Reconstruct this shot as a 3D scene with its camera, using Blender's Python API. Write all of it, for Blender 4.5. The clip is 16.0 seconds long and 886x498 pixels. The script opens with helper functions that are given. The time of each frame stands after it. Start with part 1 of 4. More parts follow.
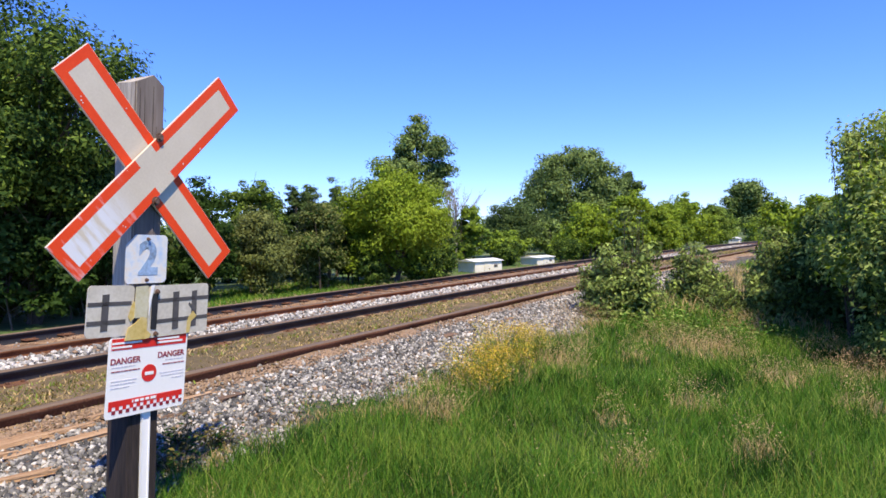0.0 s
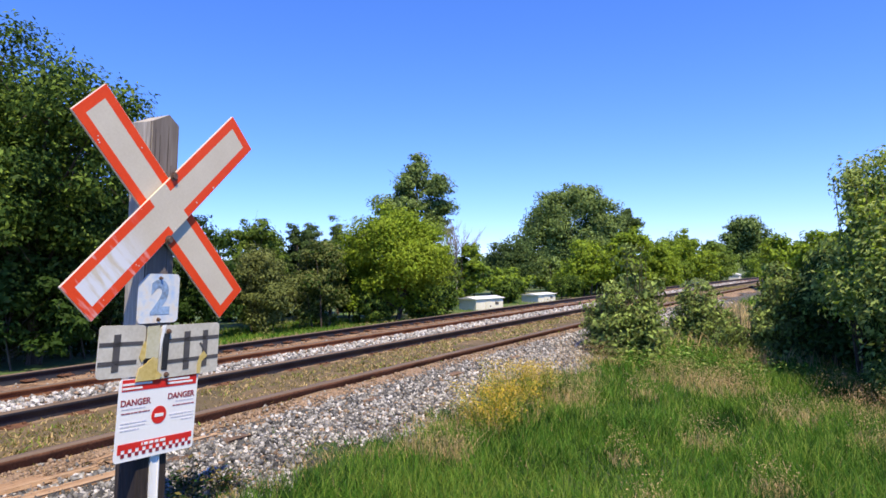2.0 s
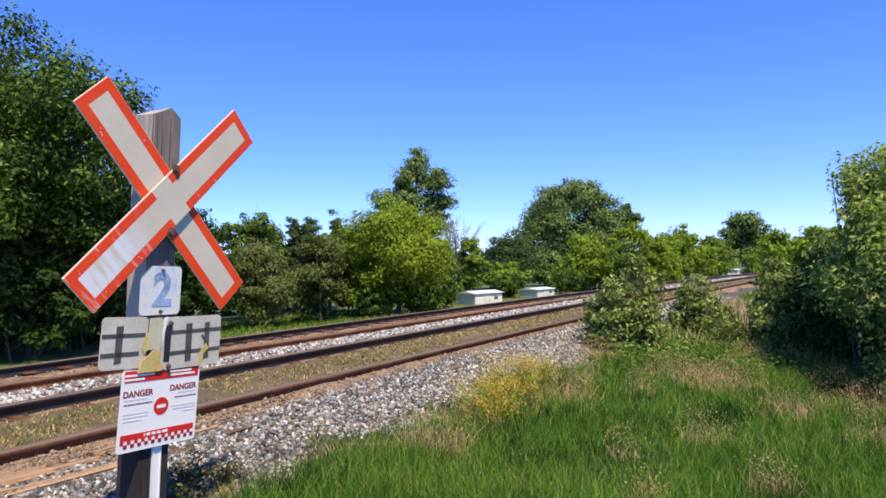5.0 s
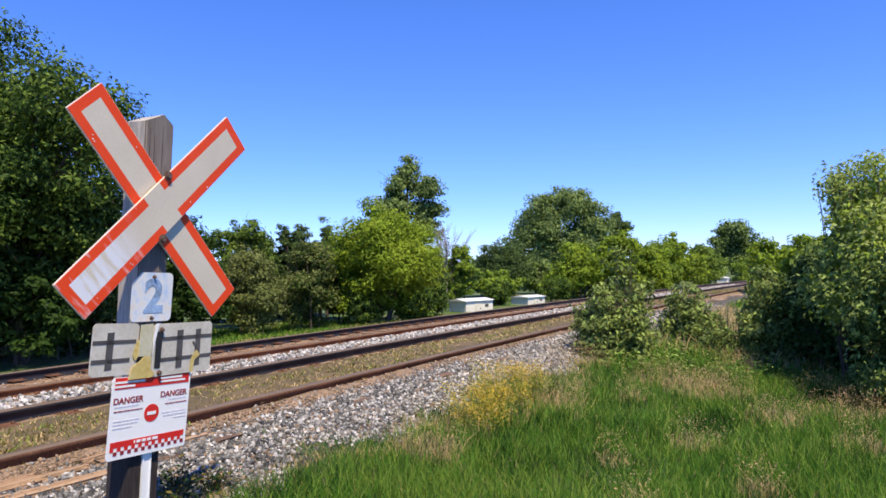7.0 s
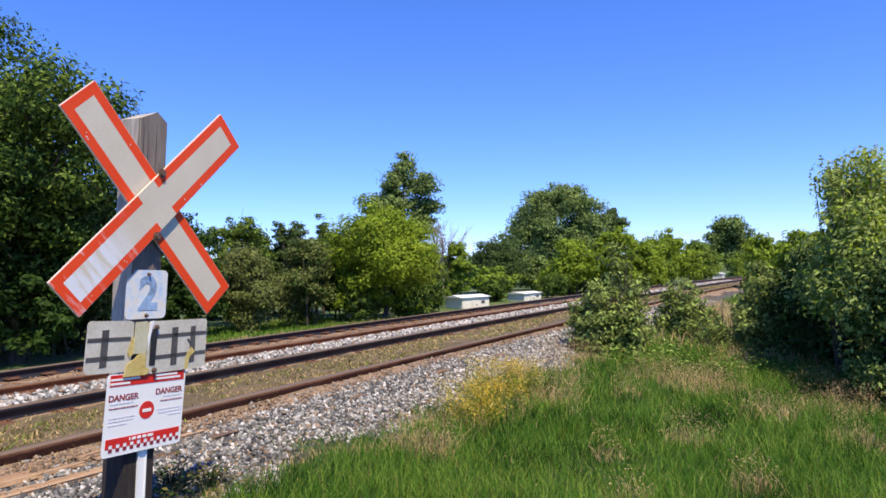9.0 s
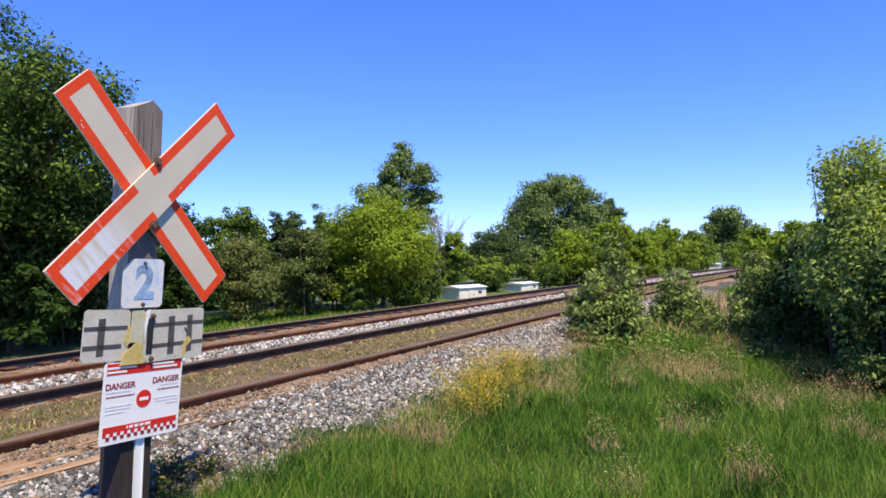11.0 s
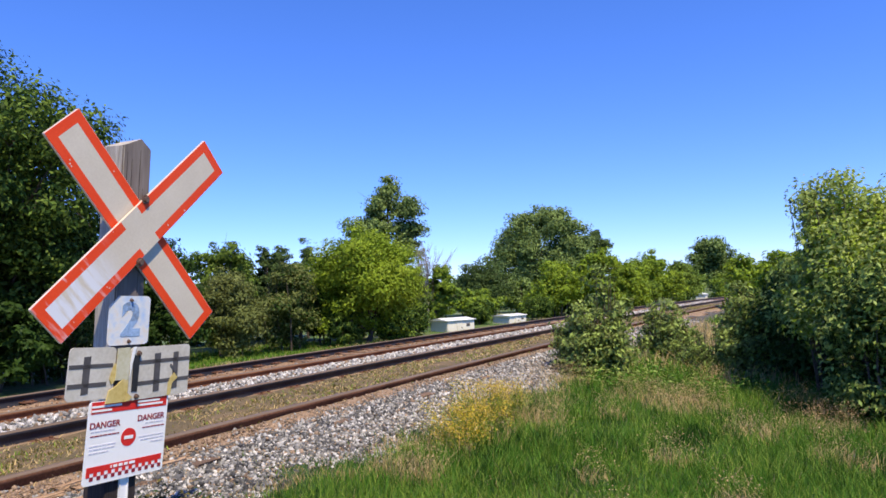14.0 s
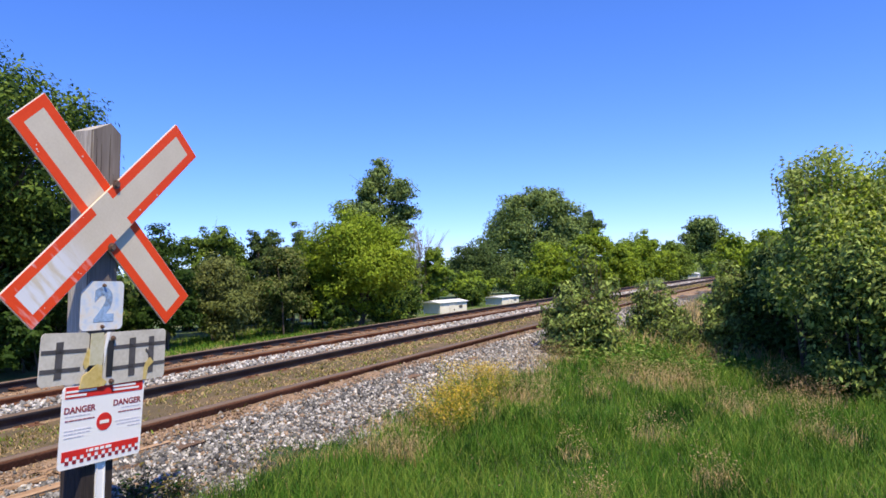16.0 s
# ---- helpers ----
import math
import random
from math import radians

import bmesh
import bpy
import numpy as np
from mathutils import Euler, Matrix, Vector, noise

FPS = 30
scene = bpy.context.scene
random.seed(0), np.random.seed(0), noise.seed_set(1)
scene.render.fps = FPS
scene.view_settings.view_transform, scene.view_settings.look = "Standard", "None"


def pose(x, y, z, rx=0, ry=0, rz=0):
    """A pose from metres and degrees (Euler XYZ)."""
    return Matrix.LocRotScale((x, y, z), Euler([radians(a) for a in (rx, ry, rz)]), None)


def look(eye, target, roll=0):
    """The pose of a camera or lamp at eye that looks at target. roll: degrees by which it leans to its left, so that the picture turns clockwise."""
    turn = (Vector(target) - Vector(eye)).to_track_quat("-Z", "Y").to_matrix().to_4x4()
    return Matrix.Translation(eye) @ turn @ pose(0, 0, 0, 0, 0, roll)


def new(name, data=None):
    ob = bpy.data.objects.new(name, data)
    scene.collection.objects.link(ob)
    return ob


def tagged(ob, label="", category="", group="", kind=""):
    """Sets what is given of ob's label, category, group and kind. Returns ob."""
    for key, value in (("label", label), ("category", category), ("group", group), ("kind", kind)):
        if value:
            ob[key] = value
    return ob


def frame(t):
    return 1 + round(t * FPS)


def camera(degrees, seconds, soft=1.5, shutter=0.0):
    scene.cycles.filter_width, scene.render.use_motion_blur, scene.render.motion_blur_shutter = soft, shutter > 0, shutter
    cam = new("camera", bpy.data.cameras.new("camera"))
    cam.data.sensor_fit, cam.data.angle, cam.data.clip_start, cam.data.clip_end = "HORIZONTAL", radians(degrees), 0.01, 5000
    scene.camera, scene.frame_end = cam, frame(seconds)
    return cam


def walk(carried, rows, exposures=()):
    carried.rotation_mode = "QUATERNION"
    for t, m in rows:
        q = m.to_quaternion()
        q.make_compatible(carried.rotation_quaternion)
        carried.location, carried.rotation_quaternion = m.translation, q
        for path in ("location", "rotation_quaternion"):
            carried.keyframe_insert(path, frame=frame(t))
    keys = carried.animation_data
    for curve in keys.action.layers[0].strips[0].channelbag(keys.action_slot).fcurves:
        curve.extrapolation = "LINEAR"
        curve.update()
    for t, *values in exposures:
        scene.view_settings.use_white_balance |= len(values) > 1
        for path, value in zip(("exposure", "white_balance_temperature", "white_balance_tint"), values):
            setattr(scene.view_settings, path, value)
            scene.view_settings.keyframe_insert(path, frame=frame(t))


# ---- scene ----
# ---------------------------------------------------------------- camera
cam = camera(66.3, 16.0, soft=1.6)
walk(cam, [
    (0.0, pose(0.050, -0.067, 1.607, 88.491, 1.175, -62.166)),
    (0.5, pose(0.057, 0.003, 1.613, 89.246, 0.823, -61.220)),
    (1.0, pose(0.063, 0.007, 1.615, 88.811, -0.047, -61.752)),
    (1.5, pose(0.058, 0.009, 1.613, 89.760, 0.234, -61.673)),
    (2.0, pose(0.035, 0.006, 1.609, 91.661, 1.441, -62.246)),
    (2.5, pose(0.028, 0.009, 1.614, 90.815, 0.269, -62.250)),
    (3.0, pose(0.027, 0.017, 1.610, 90.516, 0.048, -62.417)),
    (3.5, pose(0.024, 0.022, 1.608, 90.625, 0.602, -61.445)),
    (4.0, pose(0.026, 0.023, 1.609, 90.738, 0.351, -61.331)),
    (4.5, pose(0.023, 0.010, 1.606, 90.884, 1.056, -62.008)),
    (7.0, pose(-0.000, -0.000, 1.600, 91.828, 1.149, -63.100)),
    (7.5, pose(-0.002, -0.005, 1.601, 91.899, 1.502, -63.080)),
    (8.0, pose(-0.004, -0.007, 1.600, 91.699, 1.347, -63.154)),
    (8.5, pose(-0.005, -0.012, 1.600, 91.684, 1.308, -63.306)),
    (11.0, pose(-0.006, -0.020, 1.593, 90.724, 1.305, -63.623)),
    (11.5, pose(-0.015, -0.023, 1.595, 91.157, 1.086, -64.028)),
    (12.0, pose(-0.026, -0.034, 1.594, 91.218, 1.385, -64.206)),
    (12.5, pose(-0.015, -0.011, 1.596, 91.591, 0.618, -63.347)),
    (13.0, pose(-0.011, -0.009, 1.598, 91.897, 1.203, -62.461)),
    (13.5, pose(-0.014, -0.016, 1.597, 92.446, 0.851, -63.300)),
    (14.0, pose(-0.035, -0.044, 1.598, 93.453, 1.897, -64.651)),
    (14.5, pose(-0.037, -0.044, 1.592, 93.114, 1.652, -65.093)),
    (15.0, pose(-0.026, -0.034, 1.593, 92.784, 1.652, -64.806)),
    (15.5, pose(-0.022, -0.038, 1.593, 92.757, 1.881, -64.473)),
    (16.0, pose(0.002, -0.137, 1.592, 91.940, 2.509, -65.105)),
], exposures=[(0, 0.5), (1.0, 0.47), (2.0, 0.44), (3.0, 0.37), (16.0, 0.36)])

# ---------------------------------------------------------------- light
SUN_FROM = Vector((-0.54, -0.70, 1.48)).normalized()
world = bpy.data.worlds.new("daylight")
scene.world = world
world.use_nodes = True
wn = world.node_tree
sky = wn.nodes.new("ShaderNodeTexSky")
sky.sky_type = "NISHITA"
sky.sun_disc = False
sky.sun_elevation = math.asin(SUN_FROM.z)
sky.sun_rotation = math.atan2(SUN_FROM.x, SUN_FROM.y)
sky.air_density, sky.dust_density, sky.ozone_density = 0.83, 0.0, 4.0
sky.altitude = 500
hsv = wn.nodes.new("ShaderNodeHueSaturation")
hsv.inputs["Saturation"].default_value = 1.18
wn.links.new(sky.outputs[0], hsv.inputs["Color"])
tint = wn.nodes.new("ShaderNodeMix")
tint.data_type, tint.blend_type = "RGBA", "MULTIPLY"
tint.inputs[0].default_value = 1.0
tint.inputs[7].default_value = (0.84, 0.95, 1.56, 1)
soften = wn.nodes.new("ShaderNodeGamma")
soften.inputs["Gamma"].default_value = 0.88
wn.links.new(hsv.outputs[0], soften.inputs[0])
wn.links.new(soften.outputs[0], tint.inputs[6])
wn.links.new(tint.outputs[2], wn.nodes["Background"].inputs["Color"])
wn.nodes["Background"].inputs["Strength"].default_value = 0.157
sun = new("sun", bpy.data.lights.new("sun", "SUN"))
sun.data.energy, sun.data.angle, sun.data.color = 5.0, radians(0.5), (1.0, 0.86, 0.6)
sun.matrix_world = look((0, 0, 60), Vector((0, 0, 60)) - SUN_FROM)


# ---------------------------------------------------------------- materials
def material(name, colours, rough=0.8, scale=8.0, fine=60.0, bump=0.2, metal=0.0, spec=0.5, random=0.0,
             island=False, through_light=0.0, stretch=(1, 1, 1), depth=0.01):
    """Noise at two scales picks between the colours; random varies the value by piece; fine noise is relief."""
    m = bpy.data.materials.new(name)
    m.use_nodes = True
    t = m.node_tree
    b = t.nodes["Principled BSDF"]
    co = t.nodes.new("ShaderNodeTexCoord")
    mp = t.nodes.new("ShaderNodeMapping")
    mp.inputs["Scale"].default_value = stretch
    t.links.new(co.outputs["Object"], mp.inputs[0])
    n1, n2 = t.nodes.new("ShaderNodeTexNoise"), t.nodes.new("ShaderNodeTexNoise")
    for n, s in ((n1, scale), (n2, fine)):
        n.inputs["Scale"].default_value = s
        n.inputs["Detail"].default_value = 5
        t.links.new(mp.outputs[0], n.inputs["Vector"])
    mix = t.nodes.new("ShaderNodeMath")
    mix.operation = "MULTIPLY_ADD"
    mix.inputs[1].default_value = 0.45
    t.links.new(n2.outputs[0], mix.inputs[0])
    half = t.nodes.new("ShaderNodeMath")
    half.operation = "MULTIPLY"
    half.inputs[1].default_value = 0.55
    t.links.new(n1.outputs[0], half.inputs[0])
    t.links.new(half.outputs[0], mix.inputs[2])
    ramp = t.nodes.new("ShaderNodeValToRGB")
    t.links.new(mix.outputs[0], ramp.inputs[0])
    el = ramp.color_ramp.elements
    while len(el) < len(colours):
        el.new(0.5)
    for i, c in enumerate(colours):
        el[i].position = 0.34 + 0.32 * i / max(1, len(colours) - 1)
        el[i].color = (*c, 1)
    out = ramp.outputs[0]
    if random:
        if island:
            rnd = t.nodes.new("ShaderNodeNewGeometry").outputs["Random Per Island"]
        else:
            rnd = t.nodes.new("ShaderNodeObjectInfo").outputs["Random"]
        rng = t.nodes.new("ShaderNodeMapRange")
        rng.inputs[3].default_value, rng.inputs[4].default_value = 1 - random, 1 + random
        t.links.new(rnd, rng.inputs[0])
        hs = t.nodes.new("ShaderNodeHueSaturation")
        t.links.new(out, hs.inputs["Color"])
        t.links.new(rng.outputs[0], hs.inputs["Value"])
        out = hs.outputs[0]
    t.links.new(out, b.inputs["Base Color"])
    b.inputs["Roughness"].default_value = rough
    b.inputs["Metallic"].default_value = metal
    b.inputs["Specular IOR Level"].default_value = spec
    if bump:
        bp = t.nodes.new("ShaderNodeBump")
        bp.inputs["Strength"].default_value = bump
        bp.inputs["Distance"].default_value = depth
        t.links.new(n2.outputs[0], bp.inputs["Height"])
        t.links.new(bp.outputs[0], b.inputs["Normal"])
    if through_light:
        tr = t.nodes.new("ShaderNodeBsdfTranslucent")
        t.links.new(out, tr.inputs["Color"])
        ms = t.nodes.new("ShaderNodeMixShader")
        ms.inputs[0].default_value = through_light
        t.links.new(b.outputs[0], ms.inputs[1])
        t.links.new(tr.outputs[0], ms.inputs[2])
        t.links.new(ms.outputs[0], t.nodes["Material Output"].inputs[0])
    return m


def worn_glare(name, colours, pale, amount, x0, x1, slant):
    """A face with rubbed streaks and glare painted pale, slanting, between x0 and x1 along the arm."""
    m = material(name, colours, 0.5, 6, 90, 0.03, spec=0.3)
    t = m.node_tree
    b = t.nodes["Principled BSDF"]
    base = b.inputs["Base Color"].links[0].from_socket
    co = t.nodes.new("ShaderNodeTexCoord")
    sep = t.nodes.new("ShaderNodeSeparateXYZ")
    t.links.new(co.outputs["Object"], sep.inputs[0])
    mp = t.nodes.new("ShaderNodeMapping")
    mp.inputs["Rotation"].default_value = (0, radians(slant), 0)
    mp.inputs["Scale"].default_value = (26, 1, 5)
    t.links.new(co.outputs["Object"], mp.inputs[0])
    n = t.nodes.new("ShaderNodeTexNoise")
    n.inputs["Scale"].default_value, n.inputs["Detail"].default_value = 1.0, 4
    t.links.new(mp.outputs[0], n.inputs["Vector"])
    streak = t.nodes.new("ShaderNodeMapRange")
    streak.inputs[1].default_value, streak.inputs[2].default_value = amount, amount + 0.16
    t.links.new(n.outputs[0], streak.inputs[0])
    reach = t.nodes.new("ShaderNodeMapRange")
    reach.interpolation_type = "SMOOTHSTEP"
    reach.inputs[1].default_value, reach.inputs[2].default_value = x1, x0
    t.links.new(sep.outputs[0], reach.inputs[0])
    mul = t.nodes.new("ShaderNodeMath")
    mul.operation = "MULTIPLY"
    t.links.new(streak.outputs[0], mul.inputs[0])
    t.links.new(reach.outputs[0], mul.inputs[1])
    mix = t.nodes.new("ShaderNodeMix")
    mix.data_type = "RGBA"
    t.links.new(mul.outputs[0], mix.inputs[0])
    t.links.new(base, mix.inputs[6])
    mix.inputs[7].default_value = (*pale, 1)
    t.links.new(mix.outputs[2], b.inputs["Base Color"])
    return m


def leaf_material(name, a, b, rnd=0.3):
    return material(name, (a, b), rough=0.55, scale=0.8, fine=5, bump=0, random=rnd, island=True, through_light=0.36, spec=0.1)


M_SOIL = material("grass_soil", ((0.018, 0.045, 0.009), (0.034, 0.07, 0.013), (0.075, 0.078, 0.03)), 0.95, 0.7, 14, 0.5)
M_VERGE = material("verge_soil", ((0.03, 0.07, 0.012), (0.08, 0.13, 0.025), (0.2, 0.17, 0.08)), 0.95, 0.4, 6, 0.5)
M_BED = material("ballast_bed", ((0.04, 0.036, 0.032), (0.09, 0.082, 0.074), (0.17, 0.155, 0.14)), 0.95, 9, 45, 1.0, depth=0.03)
M_DIRT = material("track_dirt", ((0.075, 0.058, 0.025), (0.13, 0.095, 0.045), (0.2, 0.13, 0.07)), 0.95, 3, 40, 0.8, depth=0.02)
M_RUSTBED = material("rusty_ballast_bed", ((0.17, 0.105, 0.062), (0.3, 0.2, 0.125), (0.42, 0.3, 0.2)), 0.95, 5, 50, 1.0, depth=0.03)
M_STONE = material("ballast_stone", ((0.13, 0.126, 0.12), (0.3, 0.287, 0.27)), 0.85, 12, 70, 0.4, random=0.75, island=True)
M_STONE_PALE = material("pale_ballast_stone", ((0.29, 0.275, 0.26), (0.5, 0.475, 0.455)), 0.85, 12, 70, 0.4, random=0.6, island=True)
M_STONE_DARK = material("dark_ballast_stone", ((0.045, 0.044, 0.046), (0.12, 0.116, 0.115)), 0.85, 12, 70, 0.4, random=0.6, island=True)
M_STONE_RUST = material("rusty_stone", ((0.17, 0.11, 0.07), (0.31, 0.22, 0.15)), 0.9, 12, 70, 0.4, random=0.5, island=True)
M_RAIL = material("rusty_rail", ((0.06, 0.028, 0.017), (0.12, 0.055, 0.032), (0.195, 0.092, 0.053)), 0.85, 3, 60, 0.3, metal=0.0, spec=0.2)
M_RAIL_RUST = material("bright_rusty_rail", ((0.11, 0.045, 0.022), (0.2, 0.09, 0.045), (0.3, 0.15, 0.08)), 0.85, 3, 60, 0.3, spec=0.2)
M_RAIL_DARK = material("oily_rail", ((0.01, 0.01, 0.014), (0.018, 0.018, 0.025), (0.034, 0.029, 0.031)), 0.6, 3, 60, 0.3, metal=0.0, spec=0.3)
M_RAIL_TOP = material("worn_rail_head", ((0.13, 0.092, 0.066), (0.21, 0.15, 0.108)), 0.6, 3, 80, 0.1, metal=0.1, spec=0.25, stretch=(0.2, 3, 3))
M_REDBED = material("red_ballast_bed", ((0.12, 0.062, 0.032), (0.27, 0.165, 0.09), (0.44, 0.31, 0.2)), 0.95, 4, 40, 1.0, depth=0.03)
M_STONE_RED = material("red_stone", ((0.17, 0.09, 0.05), (0.36, 0.23, 0.145)), 0.9, 12, 70, 0.4, random=0.5, island=True)
M_TIE = material("weathered_tie", ((0.09, 0.05, 0.03), (0.2, 0.12, 0.075), (0.33, 0.22, 0.14)), 0.95, 4, 50, 0.8, random=0.3, stretch=(6, 1, 6))
M_PLANK = material("sandy_plank", ((0.2, 0.11, 0.055), (0.36, 0.22, 0.12), (0.5, 0.34, 0.21)), 0.95, 3, 40, 0.6, stretch=(0.6, 6, 6))
M_PLATE = material("tie_plate_rust", ((0.09, 0.04, 0.022), (0.2, 0.09, 0.045)), 0.85, 10, 90, 0.3, metal=0.2)
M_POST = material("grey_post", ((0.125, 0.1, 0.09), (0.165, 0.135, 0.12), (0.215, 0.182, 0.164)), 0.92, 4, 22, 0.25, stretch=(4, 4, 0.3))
M_POST_SUNLIT = material("sunlit_post", ((0.24, 0.205, 0.17), (0.42, 0.375, 0.32), (0.58, 0.53, 0.46)), 0.92, 6, 30, 0.6, stretch=(5, 5, 0.35))
M_POST_LOW = material("creosote_post", ((0.012, 0.008, 0.008), (0.028, 0.019, 0.017), (0.05, 0.034, 0.03)), 0.9, 6, 30, 0.6, stretch=(5, 5, 0.35))
M_RED = material("red_reflective", ((0.74, 0.055, 0.01), (0.82, 0.075, 0.016)), 0.55, 7, 90, 0.03, spec=0.25)
M_CREAM = material("cream_reflective", ((0.57, 0.5, 0.4), (0.65, 0.58, 0.475)), 0.5, 5, 90, 0.03, spec=0.3)
M_RED_WORN = worn_glare("rubbed_red_reflective", ((0.74, 0.055, 0.01), (0.82, 0.075, 0.016)), (0.74, 0.6, 0.6), 0.54, -0.34, -0.12, 28)
# the whitened end of this field is sky glare put into the colour
M_CREAM_WORN_GLARE = worn_glare("rubbed_glare_cream", ((0.57, 0.5, 0.4), (0.65, 0.58, 0.475)), (0.72, 0.72, 0.76), 0.36, -0.36, -0.14, 28)
M_EDGE = material("aluminium_edge", ((0.75, 0.6, 0.48), (0.85, 0.72, 0.6)), 0.5, 10, 80, 0.05, metal=0.2)
M_ALU = material("weathered_aluminium", ((0.47, 0.43, 0.355), (0.56, 0.515, 0.435), (0.64, 0.6, 0.525)), 0.5, 9, 60, 0.08)
M_SCRATCH = material("white_scuff", ((0.56, 0.52, 0.48), (0.76, 0.74, 0.73)), 0.5, 30, 120, 0.05)
M_WHITE = material("white_panel", ((0.84, 0.825, 0.81), (0.88, 0.865, 0.85)), 0.4, 6, 60, 0.02)
M_NUMBER = material("faded_white_plate", ((0.4, 0.54, 0.76), (0.7, 0.7, 0.7), (0.76, 0.62, 0.45)), 0.5, 8, 30, 0.05)
M_DIGIT = material("faded_digit", ((0.12, 0.13, 0.15), (0.25, 0.36, 0.54), (0.38, 0.53, 0.76)), 0.6, 10, 60, 0.05)
M_BARS = material("dark_grey_tape", ((0.06, 0.055, 0.055), (0.1, 0.09, 0.09)), 0.6, 12, 60, 0.05)
M_BLACK = material("black_tape", ((0.012, 0.012, 0.014), (0.03, 0.028, 0.03)), 0.6, 12, 60, 0.05)
M_YELLOW = material("old_yellow_tape", ((0.48, 0.34, 0.09), (0.6, 0.46, 0.16), (0.6, 0.5, 0.28)), 0.6, 9, 60, 0.1)
M_TAPE_PALE = material("bleached_tape", ((0.46, 0.42, 0.25), (0.54, 0.5, 0.34), (0.6, 0.57, 0.44)), 0.6, 9, 60, 0.1)
M_SIGNRED = material("sign_red", ((0.6, 0.02, 0.018), (0.68, 0.03, 0.025)), 0.4, 8, 60, 0.02)
M_MAROON = material("sign_maroon", ((0.22, 0.015, 0.03), (0.3, 0.02, 0.04)), 0.45, 8, 60, 0.02)
M_PRINT = material("small_print", ((0.6, 0.57, 0.64), (0.68, 0.65, 0.72)), 0.5, 20, 90, 0.02)
M_BOLT = material("rusty_bolt", ((0.12, 0.06, 0.04), (0.24, 0.16, 0.12)), 0.6, 40, 120, 0.2, metal=0.5)
M_BARK = material("bark", ((0.035, 0.026, 0.02), (0.08, 0.06, 0.045), (0.14, 0.11, 0.085)), 0.95, 6, 40, 0.8, stretch=(4, 4, 0.6))
M_TWIG = material("dead_twig", ((0.2, 0.17, 0.15), (0.34, 0.3, 0.27)), 0.9, 6, 40, 0.4)
M_SHED = material("white_metal_wall", ((0.64, 0.6, 0.52), (0.72, 0.68, 0.6), (0.78, 0.75, 0.68)), 0.6, 3, 30, 0.1)
M_ROOF = material("white_metal_roof", ((0.74, 0.74, 0.75), (0.82, 0.82, 0.83)), 0.5, 3, 30, 0.05)
G1 = leaf_material("blade_green", (0.062, 0.162, 0.015), (0.106, 0.235, 0.028))
G2 = leaf_material("blade_light", (0.178, 0.285, 0.04), (0.275, 0.36, 0.062))
G0 = leaf_material("blade_deep", (0.022, 0.064, 0.010), (0.040, 0.098, 0.015))
G5 = leaf_material("moss_olive", (0.132, 0.115, 0.03), (0.220, 0.18, 0.055))
G3 = leaf_material("blade_straw", (0.462, 0.34, 0.155), (0.660, 0.5, 0.26))
G6 = leaf_material("seed_tan", (0.506, 0.33, 0.19), (0.660, 0.46, 0.28))
G4 = leaf_material("flower_yellow", (0.572, 0.4, 0.04), (0.682, 0.5, 0.075))
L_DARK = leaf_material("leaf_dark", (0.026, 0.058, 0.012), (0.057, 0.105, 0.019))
L_MID = leaf_material("leaf_mid", (0.121, 0.196, 0.034), (0.215, 0.302, 0.05))
L_OLIVE = leaf_material("leaf_olive", (0.130, 0.164, 0.050), (0.237, 0.262, 0.085))
L_BRIGHT = leaf_material("leaf_bright", (0.176, 0.27, 0.022), (0.286, 0.376, 0.033))
L_LIME = leaf_material("leaf_lime", (0.198, 0.3, 0.03), (0.330, 0.41, 0.046))
L_PALE = leaf_material("leaf_pale", (0.319, 0.41, 0.1), (0.506, 0.57, 0.17))
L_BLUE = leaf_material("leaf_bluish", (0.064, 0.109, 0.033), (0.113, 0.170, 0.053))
L_NEAR = leaf_material("leaf_near", (0.182, 0.255, 0.062), (0.303, 0.38, 0.105), 0.7)
L_FAR = leaf_material("leaf_far", (0.160, 0.243, 0.076), (0.260, 0.336, 0.105))


# ---------------------------------------------------------------- mesh tools
def finish(name, me, mats, parent=None, label="", smooth=False):
    for m in (mats if isinstance(mats, (list, tuple)) else [mats]):
        me.materials.append(m)
    if smooth:
        me.polygons.foreach_set("use_smooth", [True] * len(me.polygons))
    ob = new(name, me)
    if parent:
        ob.parent = parent
    return tagged(ob, label) if label else ob


def part(name, bm, mat, parent, label="", smooth=False):
    me = bpy.data.meshes.new(name)
    bm.to_mesh(me)
    bm.free()
    return finish(name, me, mat, parent, label, smooth)


def soup(name, verts, faces, mats, parent=None, label="", index=None, smooth=False):
    """A mesh out of number arrays; all faces have the same count of corners."""
    me = bpy.data.meshes.new(name)
    k = faces.shape[1]
    me.vertices.add(len(verts))
    me.vertices.foreach_set("co", np.ascontiguousarray(verts, dtype=np.float32).ravel())
    me.loops.add(faces.size)
    me.loops.foreach_set("vertex_index", np.ascontiguousarray(faces, dtype=np.int32).ravel())
    me.polygons.add(len(faces))
    me.polygons.foreach_set("loop_start", np.arange(0, faces.size, k, dtype=np.int32))
    if index is not None:
        me.polygons.foreach_set("material_index", np.ascontiguousarray(index, dtype=np.int32))
    me.update(calc_edges=True)
    return finish(name, me, mats, parent, label, smooth)


def empty(name, m=None):
    ob = new(name)
    if m is not None:
        ob.matrix_world = m
    return ob


